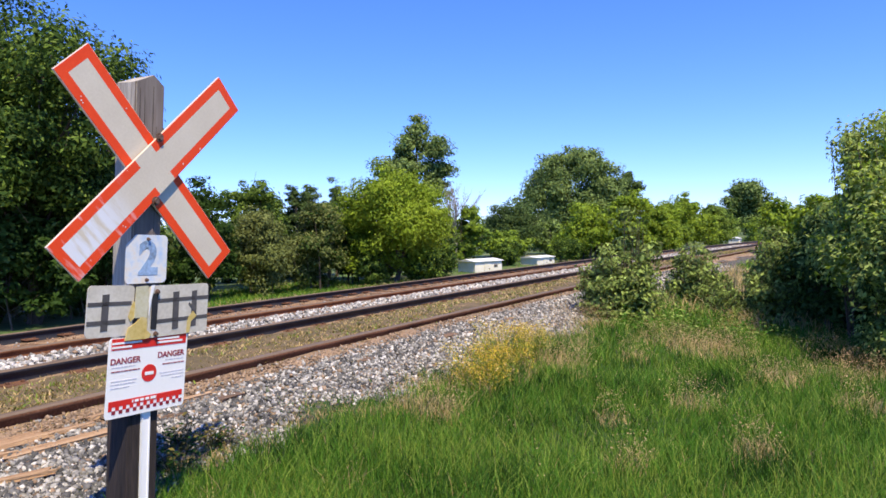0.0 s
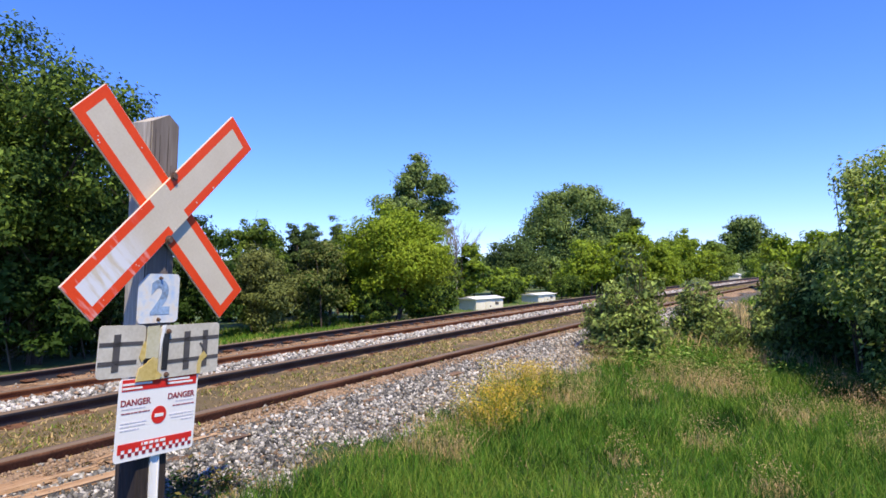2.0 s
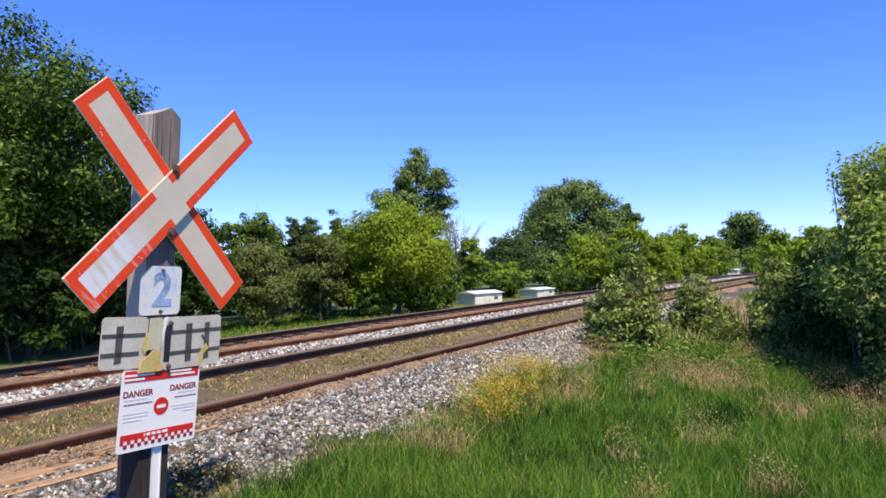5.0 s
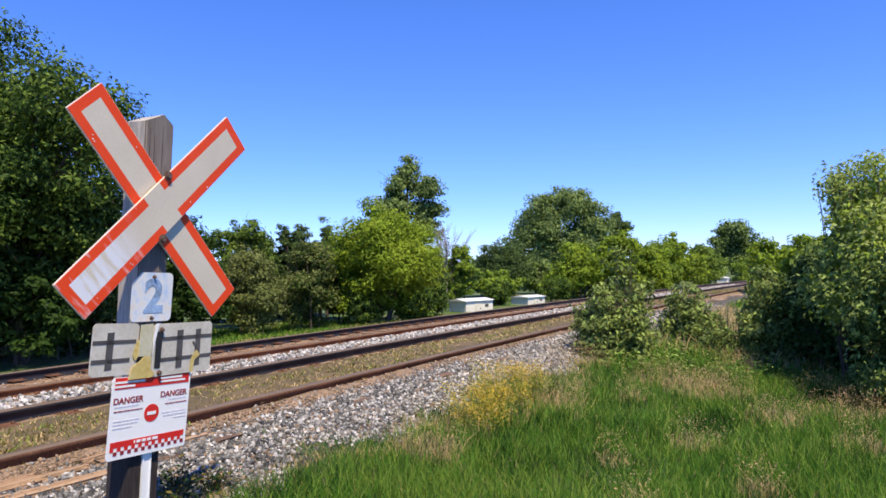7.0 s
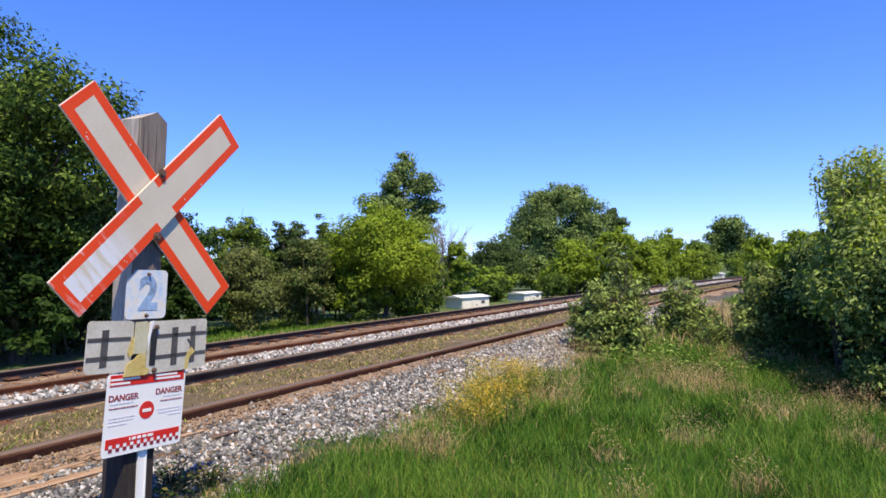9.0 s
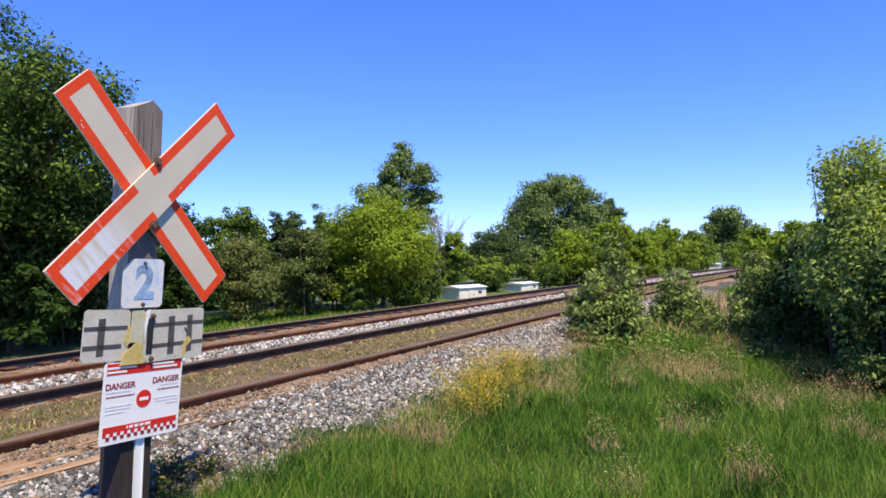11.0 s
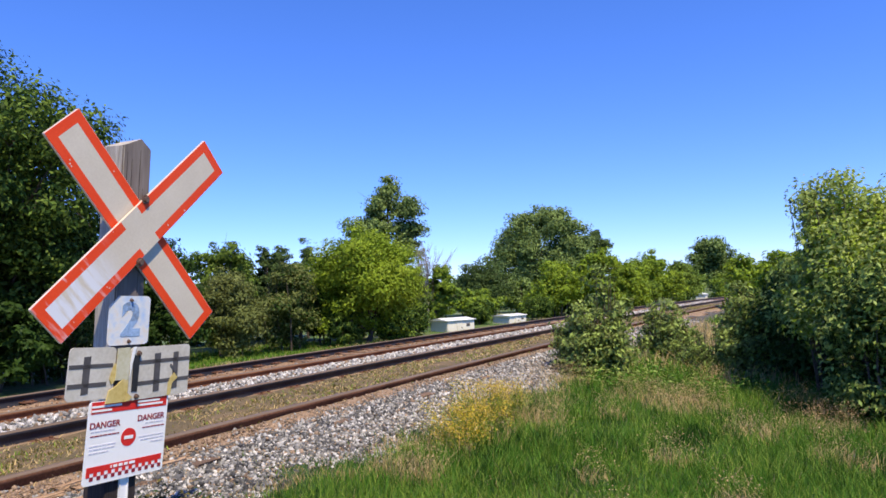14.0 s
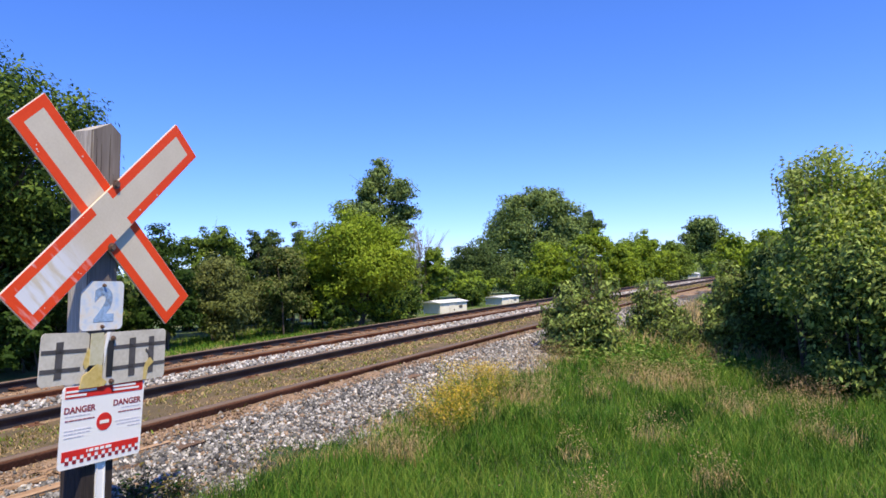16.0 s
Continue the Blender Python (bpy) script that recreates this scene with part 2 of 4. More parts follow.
def box(bm, x0, x1, y0, y1, z0, z1, bevel=0.0):
    r = bmesh.ops.create_cube(bm, size=1.0)
    for v in r["verts"]:
        v.co = Vector(((x0 + x1) / 2 + v.co.x * (x1 - x0), (y0 + y1) / 2 + v.co.y * (y1 - y0), (z0 + z1) / 2 + v.co.z * (z1 - z0)))
    if bevel:
        edges = list({e for v in r["verts"] for e in v.link_edges})
        bmesh.ops.bevel(bm, geom=edges, offset=bevel, segments=2, affect="EDGES", profile=0.5)
    return bm


def slab(outline, y0, y1, bevel=0.0):
    """A flat plate: outline in (x, z), thickness from y0 (front) to y1."""
    bm = bmesh.new()
    f = bm.faces.new([bm.verts.new((x, y0, z)) for x, z in outline])
    r = bmesh.ops.extrude_face_region(bm, geom=[f])
    for v in r["geom"]:
        if isinstance(v, bmesh.types.BMVert):
            v.co.y = y1
    bmesh.ops.recalc_face_normals(bm, faces=bm.faces)
    if bevel:
        bmesh.ops.bevel(bm, geom=list(bm.edges), offset=bevel, segments=1, affect="EDGES")
    return bm


def rounded(x0, x1, z0, z1, r, n=4, cut=None):
    """A rectangle with rounded corners; cut = (corner number, size) clips one corner straight."""
    pts = []
    for i, (cx, cz, a) in enumerate(((x1 - r, z1 - r, 0), (x0 + r, z1 - r, 90), (x0 + r, z0 + r, 180), (x1 - r, z0 + r, 270))):
        if cut and cut[0] == i:
            s = cut[1]
            pts += [(x0 + s, z1), (x0, z1 - s)]
            continue
        pts += [(cx + r * math.cos(radians(a + 90 * k / n)), cz + r * math.sin(radians(a + 90 * k / n))) for k in range(n + 1)]
    return pts


def tube_arrays(path, radii, sides=6):
    path = np.array(path, float)
    V, F = [], []
    for i, p in enumerate(path):
        d = path[min(i + 1, len(path) - 1)] - path[max(i - 1, 0)]
        d /= np.linalg.norm(d) + 1e-9
        a = np.cross(d, (0.3, 1, 0.1))
        a /= np.linalg.norm(a) + 1e-9
        b = np.cross(d, a)
        for k in range(sides):
            t = 2 * math.pi * k / sides
            V.append(p + radii[i] * (a * math.cos(t) + b * math.sin(t)))
    for i in range(len(path) - 1):
        for k in range(sides):
            q = (k + 1) % sides
            F.append((i * sides + k, i * sides + q, (i + 1) * sides + q, (i + 1) * sides + k))
    return np.array(V), np.array(F)


def merge(arrs):
    V, F, n = [], [], 0
    for v, f in arrs:
        V.append(v)
        F.append(f + n)
        n += len(v)
    return np.concatenate(V), np.concatenate(F)


def words(text, size, mat, parent, m, name="lettering", bold=0.0):
    cu = bpy.data.curves.new(name, "FONT")
    cu.body, cu.size, cu.extrude, cu.align_x, cu.align_y, cu.offset = text, size, 0.0006, "CENTER", "CENTER", bold
    tmp = bpy.data.objects.new("tmp", cu)
    scene.collection.objects.link(tmp)
    me = bpy.data.meshes.new_from_object(tmp.evaluated_get(bpy.context.evaluated_depsgraph_get()))
    bpy.data.objects.remove(tmp)
    me.name = name
    ob = finish(name, me, mat, parent)
    ob.matrix_local = m
    return ob


# ---------------------------------------------------------------- the lie of the land
def rail_line(x):
    """y of the near rail of the near track; the line bends gently away."""
    x = np.asarray(x, float)
    c = np.clip(x, -12, 110)
    y = 4.376 - 0.041 * c - 0.0012 * c * c
    return y + (x - c) * (-0.041 - 0.0024 * c)


PROFILE = ((-60, 0.0), (-5.0, 0.0), (-3.0, 0.04), (-2.0, 0.11), (-1.1, 0.24), (-0.75, 0.335), (-0.45, 0.4), (-0.2, 0.44), (-0.08, 0.455), (0.08, 0.46), (0.75, 0.455),
           (1.35, 0.425), (1.6, 0.42), (2.2, 0.415), (2.75, 0.395), (3.2, 0.29), (3.7, 0.18), (4.15, 0.14), (4.6, 0.118), (5.8, 0.112), (6.3, 0.09), (6.9, 0.03), (7.6, -0.05), (9.0, -0.15), (14, -0.12), (60, 0.0))



def height(x, y):
    v = np.asarray(y, float) - rail_line(x)
    return np.interp(v, [p[0] for p in PROFILE], [p[1] for p in PROFILE])


def ground():
    xs = np.concatenate([[-1500, -600, -200, -80, -40], np.arange(-20, 0, 2.0), np.arange(0, 16, 0.25), np.arange(16, 60, 1.0),
                         np.arange(60, 130, 5), [150, 200, 300, 600, 1500, 3500]])
    vs = np.concatenate([[-2500, -900, -300, -100, -40, -20, -12], np.arange(-8, -2, 0.3), np.arange(-2, 9.4, 0.1),
                         np.arange(9.5, 20, 1), [25, 40, 80, 200, 600, 2500]])
    X, Vv = np.meshgrid(xs, vs, indexing="ij")
    Y = Vv + rail_line(X)
    rng = np.random.default_rng(4)
    near = (np.abs(Vv) < 20) & (X > -20) & (X < 130)
    Z = height(X, Y) + np.where(near, rng.normal(0, 0.008, X.shape), 0)
    n = len(vs)
    i, j = np.meshgrid(np.arange(len(xs) - 1), np.arange(n - 1), indexing="ij")
    a = (i * n + j).ravel()
    F = np.stack([a, a + n, a + n + 1, a + 1], 1)
    vm = ((Vv[:-1, :-1] + Vv[1:, 1:]) / 2).ravel()
    xm = X[:-1, :-1].ravel()
    wob = 0.16 * np.sin(xm * 1.9) + 0.1 * np.sin(xm * 4.7 + 1)
    idx = np.zeros(len(vm), int)
    idx[(vm > -1.15 + wob)] = 1
    idx[(vm > -0.42 + 0.4 * wob)] = 3
    idx[(vm > 0.08)] = 2
    idx[(vm > 1.43)] = 3
    idx[(vm > 1.75)] = 1
    idx[(vm > 3.0 + 0.4 * wob)] = 3
    idx[(vm > 4.0)] = 5
    idx[(vm > 6.75 + wob)] = 4
    ob = soup("ground", np.stack([X.ravel(), Y.ravel(), Z.ravel()], 1), F, [M_SOIL, M_BED, M_DIRT, M_RUSTBED, M_VERGE, M_REDBED], index=idx)
    return tagged(ob, "grassy ground with raised stony track bed", "ground", kind="structure")


ground()


# ---------------------------------------------------------------- railway tracks
RAIL_SHAPE = ((-0.07, 0.0), (0.07, 0.0), (0.07, 0.012), (0.012, 0.034), (0.009, 0.118), (0.034, 0.13), (0.036, 0.158), (0.026, 0.17),
              (-0.026, 0.17), (-0.036, 0.158), (-0.034, 0.13), (-0.009, 0.118), (-0.012, 0.034), (-0.07, 0.012))


def rail(track, off, z, mat):
    xs = np.concatenate([np.arange(-10, 40, 0.8), np.arange(40, 112, 2.0)])
    s = np.array(RAIL_SHAPE)
    k = len(s)
    y0 = rail_line(xs) + off
    V = np.stack([np.repeat(xs, k), (y0[:, None] + s[None, :, 0]).ravel(), np.tile(z + s[:, 1], len(xs))], 1)
    i, j = np.meshgrid(np.arange(len(xs) - 1), np.arange(k), indexing="ij")
    a, b = (i * k + j).ravel(), (i * k + (j + 1) % k).ravel()
    F = np.stack([a, b, b + k, a + k], 1)
    top = np.where(np.isin(j.ravel(), (6, 7, 8)), 1, 0)
    return soup("rail", V, F, [mat, M_RAIL_TOP], track, index=top)


def railway(off, top, label, first, last, face):
    track = tagged(empty("railway_track"), label, "railway track", "railway tracks", kind="structure")
    base = top - 0.17
    rail(track, off, base, face)
    rail(track, off + 1.507, base, M_RAIL_DARK)
    rng = random.Random(7)
    meshes = []
    for k in range(4):
        bm = box(bmesh.new(), -0.115, 0.115, -1.3, 1.3, -0.17, 0, 0.012)
        for v in bm.verts:
            v.co += Vector((rng.uniform(-1, 1), rng.uniform(-2, 2), rng.uniform(-0.6, 0.6))) * 0.008
        me = bpy.data.meshes.new("sleeper")
        bm.to_mesh(me)
        bm.free()
        me.materials.append(M_TIE)
        meshes.append(me)
    bm = box(bmesh.new(), -0.095, 0.095, -0.17, 0.17, 0, 0.018, 0.004)
    for sx in (-0.06, 0.06):
        for sy in (-0.1, 0.1):
            box(bm, sx - 0.012, sx + 0.012, sy - 0.014, sy + 0.014, 0.018, 0.036)
    plate = bpy.data.meshes.new("tie_plate")
    bm.to_mesh(plate)
    bm.free()
    plate.materials.append(M_PLATE)
    x = first
    while x < last:
        yaw = math.degrees(math.atan(-0.041 - 0.0024 * x))
        y = float(rail_line(x)) + off + 0.7535
        s = new("sleeper", meshes[rng.randrange(4)])
        s.parent = track
        s.matrix_local = pose(x, y, base + 0.03 + rng.uniform(-0.02, 0.022), 0, 0, yaw + rng.uniform(-1.2, 1.2))
        if x < 24:
            for dy in (-0.7535, 0.7535):
                p = new("tie_plate", plate)
                p.parent = track
                p.matrix_local = pose(x, y + dy, base + 0.045, 0, 0, yaw)
        x += 0.53 + rng.uniform(-0.03, 0.03)
    return track


railway(0.0, 0.538, "rusty rails on old timber ties with weeds between them", -3.0, 60.0, M_RAIL)
railway(4.43, 0.26, "rusty rails on weathered timber ties in brown ballast", -3.0, 75.0, M_RAIL_RUST)


# ---------------------------------------------------------------- level crossing sign
SIGN = Matrix(((0.9993, 0.0020, 0.0361, 2.1758), (0.0004, 0.9978, -0.0663, 2.5259), (-0.0362, 0.0662, 0.9971, 1.9127), (0, 0, 0, 1)))


def hex_bolt(parent, x, y, z, r=0.011, name="bolt"):
    bm = bmesh.new()
    bmesh.ops.create_cone(bm, cap_ends=True, segments=6, radius1=r, radius2=r, depth=0.012, matrix=Matrix.Translation((x, y, z)) @ pose(0, 0, 0, 90))
    bmesh.ops.create_cone(bm, cap_ends=True, segments=12, radius1=r * 1.6, radius2=r * 1.6, depth=0.003, matrix=Matrix.Translation((x, y + 0.006, z)) @ pose(0, 0, 0, 90))
    return part(name, bm, M_BOLT, parent)


def blade(parent, angle, x, y, z, scuffed_glare):
    """One arm of the cross: thin metal, red border, cream field."""
    L, W, border, t = 1.2, 0.2, 0.044, 0.011
    ob = part("blade", slab(rounded(-L / 2, L / 2, -W / 2, W / 2, 0.004, 2), 0, t), [M_EDGE], parent,
              "red-bordered cream reflective cross arm")
    ob.matrix_local = pose(x, y, z, 0, angle, 0)
    b = bmesh.new()
    o = [(-L / 2 + 0.002, -W / 2 + 0.002), (L / 2 - 0.002, -W / 2 + 0.002), (L / 2 - 0.002, W / 2 - 0.002), (-L / 2 + 0.002, W / 2 - 0.002)]
    i = [(-L / 2 + border, -W / 2 + border), (L / 2 - border, -W / 2 + border), (L / 2 - border, W / 2 - border), (-L / 2 + border, W / 2 - border)]
    vo, vi = [b.verts.new((p, -0.0012, q)) for p, q in o], [b.verts.new((p, -0.0012, q)) for p, q in i]
    for k in range(4):
        b.faces.new((vo[k], vo[(k + 1) % 4], vi[(k + 1) % 4], vi[k]))
    r = bmesh.ops.extrude_face_region(b, geom=b.faces[:])
    for v in r["geom"]:
        if isinstance(v, bmesh.types.BMVert):
            v.co.y += 0.001
    bmesh.ops.recalc_face_normals(b, faces=b.faces)
    part("border", b, M_RED_WORN if scuffed_glare else M_RED, ob)
    part("field", slab([(p, q) for p, q in i], -0.0011, -0.0002), M_CREAM_WORN_GLARE if scuffed_glare else M_CREAM, ob)
    rng = random.Random(3 if scuffed_glare else 8)
    if scuffed_glare:
        # the field runs on through the crossing of the arms
        for z0, z1 in ((-W / 2 + 0.001, -W / 2 + border), (W / 2 - border, W / 2 - 0.001)):
            part("field", slab([(-0.056, z0), (0.056, z0), (0.056, z1), (-0.056, z1)], -0.0014, -0.0004), M_CREAM, ob)
    for k in range(9):
        cx, cz, w = rng.uniform(-0.55, 0.55), rng.choice((-0.08, 0.08)) + rng.uniform(-0.012, 0.012), rng.uniform(0.0015, 0.004)
        part("chip", slab([(cx - w, cz - w), (cx + w, cz - w * 0.6), (cx + w * 0.7, cz + w), (cx - w * 0.8, cz + w * 0.7)], -0.0022, -0.0016), M_SCRATCH, ob)
    return ob


def crossing_sign():
    s = tagged(empty("crossing_sign", SIGN), "leaning weathered timber post with red and cream railway crossbuck and notices", "crossing sign")
    # timber post with a gabled top, darker below
    u0, u1, y0, y1 = -0.078, 0.078, 0.045, 0.18
    bm = bmesh.new()
    rings = []
    for z in (-1.0, -0.7, -0.4, -0.1, 0.2, 0.385):
        rings.append([bm.verts.new((x, y, z)) for x, y in ((u0, y0), (u1, y0), (u1, y1), (u0, y1))])
    for a, b in zip(rings, rings[1:]):
        for k in range(4):
            bm.faces.new((a[k], a[(k + 1) % 4], b[(k + 1) % 4], b[k]))
    p, q = bm.verts.new((0.016, y0, 0.432)), bm.verts.new((0.012, y1, 0.424))
    t = rings[-1]
    bm.faces.new((t[0], t[1], p)), bm.faces.new((t[2], t[3], q)), bm.faces.new((t[1], t[2], q, p)), bm.faces.new((t[3], t[0], p, q))
    bm.faces.new(rings[0][::-1])
    bmesh.ops.recalc_face_normals(bm, faces=bm.faces)
    bmesh.ops.bevel(bm, geom=[e for e in bm.edges if abs((e.verts[0].co - e.verts[1].co).normalized().z) > 0.9], offset=0.007, segments=2, affect="EDGES")
    bm.normal_update()
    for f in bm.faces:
        # sunlight on one side and on the top is put in as paler colour
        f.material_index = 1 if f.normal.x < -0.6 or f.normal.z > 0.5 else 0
    post = part("post", bm, [M_POST, M_POST_SUNLIT], s, "split grey weathered timber upper post")
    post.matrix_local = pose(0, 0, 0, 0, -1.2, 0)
    bm = box(bmesh.new(), u0 - 0.004, u1 + 0.006, y0 - 0.004, y1 + 0.004, -2.2, -0.92, 0.008)
    low = part("post_base", bm, M_POST_LOW, s, "dark creosoted lower post")
    low.matrix_local = pose(0, 0, 0, 0, -1.2, 0)
    # drying cracks in the post
    for x, z0, z1 in ((-0.03, 0.05, 0.33), (0.015, 0.1, 0.38), (0.035, -0.3, 0.2), (-0.055, 0.12, 0.36)):
        part("crack", slab([(x, z0), (x + 0.0014, (z0 + z1) / 2), (x, z1), (x - 0.001, (z0 + z1) / 2)], y0 - 0.0015, y0 + 0.002), M_POST_LOW, post)
    blade(s, 45.56, 0.014, 0.024, -0.013, False)
    blade(s, -45.56, 0, 0, 0, True)
    for x, z in ((0.012, 0.148), (0.006, -0.142)):
        hex_bolt(s, x, -0.01, z, 0.013)
    # square plate with the count of tracks
    n = part("number_plate", slab(rounded(-0.112, 0.108, -0.52, -0.298, 0.022, 4, cut=(1, 0.05)), 0.028, 0.032), M_NUMBER, s,
             "stained white plate with a clipped corner and a faded 2")
    d = words("2", 0.205, M_DIGIT, n, pose(0.005, 0.0268, -0.412, 90), "digit", 0.008)
    hex_bolt(n, 0.0, 0.022, -0.318, 0.006)
    hex_bolt(n, 0.0, 0.022, -0.505, 0.006)
    # two panels with a taped track diagram
    a = part("panel", slab(rounded(-0.274, -0.048, -0.752, -0.528, 0.02), 0.018, 0.023), M_ALU, s, "bare aluminium panel with dark tape bars")
    b = part("panel", slab(rounded(0.004, 0.355, -0.772, -0.532, 0.02), 0.012, 0.017), M_ALU, s, "bare aluminium panel with dark tape bars")
    a.matrix_local = pose(0, 0, 0, 0, 2.0, 0)
    for x0, x1, z0, z1 in ((-0.272, -0.06, -0.618, -0.6), (-0.272, -0.085, -0.7, -0.68), (-0.206, -0.172, -0.728, -0.567)):
        part("tape_bar", slab([(x0, z0), (x1, z0 + 0.003), (x1, z1 + 0.002), (x0, z1)], 0.0166, 0.0174), M_BARS, a)
    for x0, x1, z0, z1 in ((0.05, 0.353, -0.612, -0.594), (0.05, 0.353, -0.708, -0.69), (0.14, 0.176, -0.745, -0.566), (0.252, 0.284, -0.742, -0.566)):
        part("tape_bar", slab([(x0, z0), (x1, z0 + 0.002), (x1, z1 + 0.002), (x0, z1)], 0.0106, 0.0114), M_BARS, b)
    part("tape_bar", slab([(0.018, -0.732), (0.05, -0.735), (0.056, -0.57), (0.02, -0.565)], 0.0096, 0.0108), M_BLACK, b, "black tape strip")
    part("tear", slab([(0.225, -0.77), (0.245, -0.77), (0.252, -0.715), (0.285, -0.69), (0.262, -0.665), (0.238, -0.69), (0.228, -0.715)], 0.0092, 0.0102), M_YELLOW, b, "yellowed torn sticker")
    part("scratch", slab([(0.232, -0.628), (0.24, -0.62), (0.285, -0.68), (0.28, -0.684)], 0.0092, 0.0102), M_BARS, b)
    part("tape_strip", slab([(-0.07, -0.672), (-0.004, -0.676), (0.0, -0.6), (-0.002, -0.53), (-0.066, -0.532), (-0.068, -0.62)], 0.0085, 0.0125), M_TAPE_PALE, s,
         "bleached pale tape between the panels")
    part("tape_strip", slab([(-0.115, -0.77), (-0.005, -0.772), (-0.003, -0.72), (-0.004, -0.678), (-0.03, -0.67), (-0.046, -0.68), (-0.062, -0.695), (-0.1, -0.715)], 0.0078, 0.0122), M_YELLOW, s,
         "peeling old yellow tape between the panels")
    part("sticker", slab([(-0.075, -0.595), (-0.052, -0.61), (-0.056, -0.66), (-0.085, -0.69), (-0.098, -0.665), (-0.085, -0.62)], 0.013, 0.0145), M_YELLOW, s)
    part("peeled_tape", slab([(-0.002, -0.735), (0.022, -0.755), (0.01, -0.77), (-0.012, -0.772)], 0.0065, 0.0085), M_YELLOW, s)
    part("paper_edge", slab([(0.0, -0.6), (0.012, -0.53), (0.03, -0.528), (0.012, -0.61), (0.004, -0.67)], 0.0055, 0.0075), M_WHITE, s)
    hex_bolt(s, 0.048, 0.004, -0.56, 0.008)
    hex_bolt(s, 0.048, 0.004, -0.756, 0.008)
    # white strap that carries the notice
    bm = box(bmesh.new(), 0.0, 0.046, 0.034, 0.046, -2.0, -0.8, 0.003)
    box(bm, 0.0, 0.006, 0.03, 0.036, -2.0, -0.8)
    box(bm, 0.04, 0.046, 0.03, 0.036, -2.0, -0.8)
    st = part("channel_strip", bm, M_WHITE, s, "white metal channel under the notice")
    st.matrix_local = pose(-0.014, 0, 0, 0, -1.2, 0)
    notice(s)
    return s


def notice(s):
    """White and red warning notice: w 0.44 m, h 0.36 m, its own axes at its middle."""
    w, h = 0.213, 0.178
    d = part("notice", slab(rounded(-w, w, -h, h, 0.014), 0.0, 0.004), M_WHITE, s, "white trespass notice with red header and checks")
    d.matrix_local = pose(0.026, 0.0185, -0.94, 0, 1.5, 0)
    F0, F1 = -0.0015, -0.0002

    def patch(name, x0, x1, z0, z1, mat, y0=F0):
        return part(name, slab([(x0, z0), (x1, z0), (x1, z1), (x0, z1)], y0, y0 + 0.0012), mat, d)

    patch("header", -w + 0.012, w - 0.01, h - 0.052, h - 0.002, M_SIGNRED)
    for x0, x1, z in ((-0.2, -0.05, h - 0.022), (-0.2, -0.1, h - 0.04), (0.035, 0.16, h - 0.02), (0.035, 0.18, h - 0.036)):
        patch("print_bar", x0, x1, z - 0.0045, z + 0.0045, M_WHITE, -0.003)
    for x, z in ((-0.126, 0.074), (0.12, 0.08)):
        words("DANGER", 0.038, M_MAROON, d, pose(x, -0.001, z, 90), "lettering", 0.0009)
    for x0, x1, z, mat in ((-0.195, -0.075, 0.05, M_PRINT), (-0.195, -0.05, 0.03, M_MAROON), (-0.195, -0.06, -0.012, M_PRINT), (-0.195, -0.07, -0.026, M_PRINT),
                           (-0.195, -0.1, -0.042, M_PRINT), (0.09, 0.2, 0.056, M_PRINT), (0.075, 0.2, 0.036, M_MAROON), (0.06, 0.2, -0.004, M_PRINT),
                           (0.07, 0.2, -0.018, M_PRINT), (0.13, 0.2, -0.034, M_PRINT)):
        x = x0
        k = 0
        while x < x1 - 0.004:
            step = (0.016, 0.024, 0.011, 0.02)[k % 4]
            patch("print_bar", x, min(x1, x + step), z - 0.0026, z + 0.0026, mat)
            x += step + 0.004
            k += 1
    bm = bmesh.new()
    bmesh.ops.create_cone(bm, cap_ends=True, segments=40, radius1=0.04, radius2=0.04, depth=0.0014, matrix=pose(0.002, -0.0009, 0.004, 90))
    part("no_entry_disc", bm, M_SIGNRED, d)
    for x in (-0.014, 0.002, 0.018):
        patch("disc_bar", x - 0.0075, x + 0.0075, -0.004, 0.011, M_WHITE, -0.003)
    patch("red_band", -w + 0.014, w - 0.014, -h + 0.052, -h + 0.078, M_SIGNRED)
    x = -0.08
    for k, step in enumerate((0.006, 0.02, 0.02, 0.02, 0.03)):
        patch("print_bar", x, x + step, -h + 0.059, -h + 0.071, M_WHITE, -0.003)
        x += step + 0.008
    n = 22
    for k in range(n):
        x0 = -w + 0.014 + k * (2 * w - 0.028) / n
        z0 = -h + (0.035 if k % 2 == 0 else 0.018)
        patch("check", x0, x0 + (2 * w - 0.028) / n, z0, z0 + 0.017, M_SIGNRED if k % 2 == 0 else M_MAROON)


crossing_sign()


# ---------------------------------------------------------------- plants
def leaves(rng, centres, out, size, droop=0.0):
    """Folded four-cornered leaves at the centres; out leans their faces outwards and up."""
    n = len(centres)
    nor = out * 0.95 + rng.normal(0, 0.42, (n, 3)) + np.array((0, 0, 0.35))
    nor /= np.linalg.norm(nor, axis=1, keepdims=True) + 1e-9
    a = np.cross(nor, rng.normal(0, 1, (n, 3)))
    a /= np.linalg.norm(a, axis=1, keepdims=True) + 1e-9
    a[:, 2] -= droop
    b = np.cross(nor, a)
    s = (size * rng.uniform(0.6, 1.35, n))[:, None]
    V = np.stack([centres - a * s, centres + b * s * 0.44 + nor * s * 0.18, centres + a * s, centres - b * s * 0.44 + nor * s * 0.18], 1)
    F = np.arange(n * 4).reshape(n, 4)
    return V.reshape(-1, 3), F


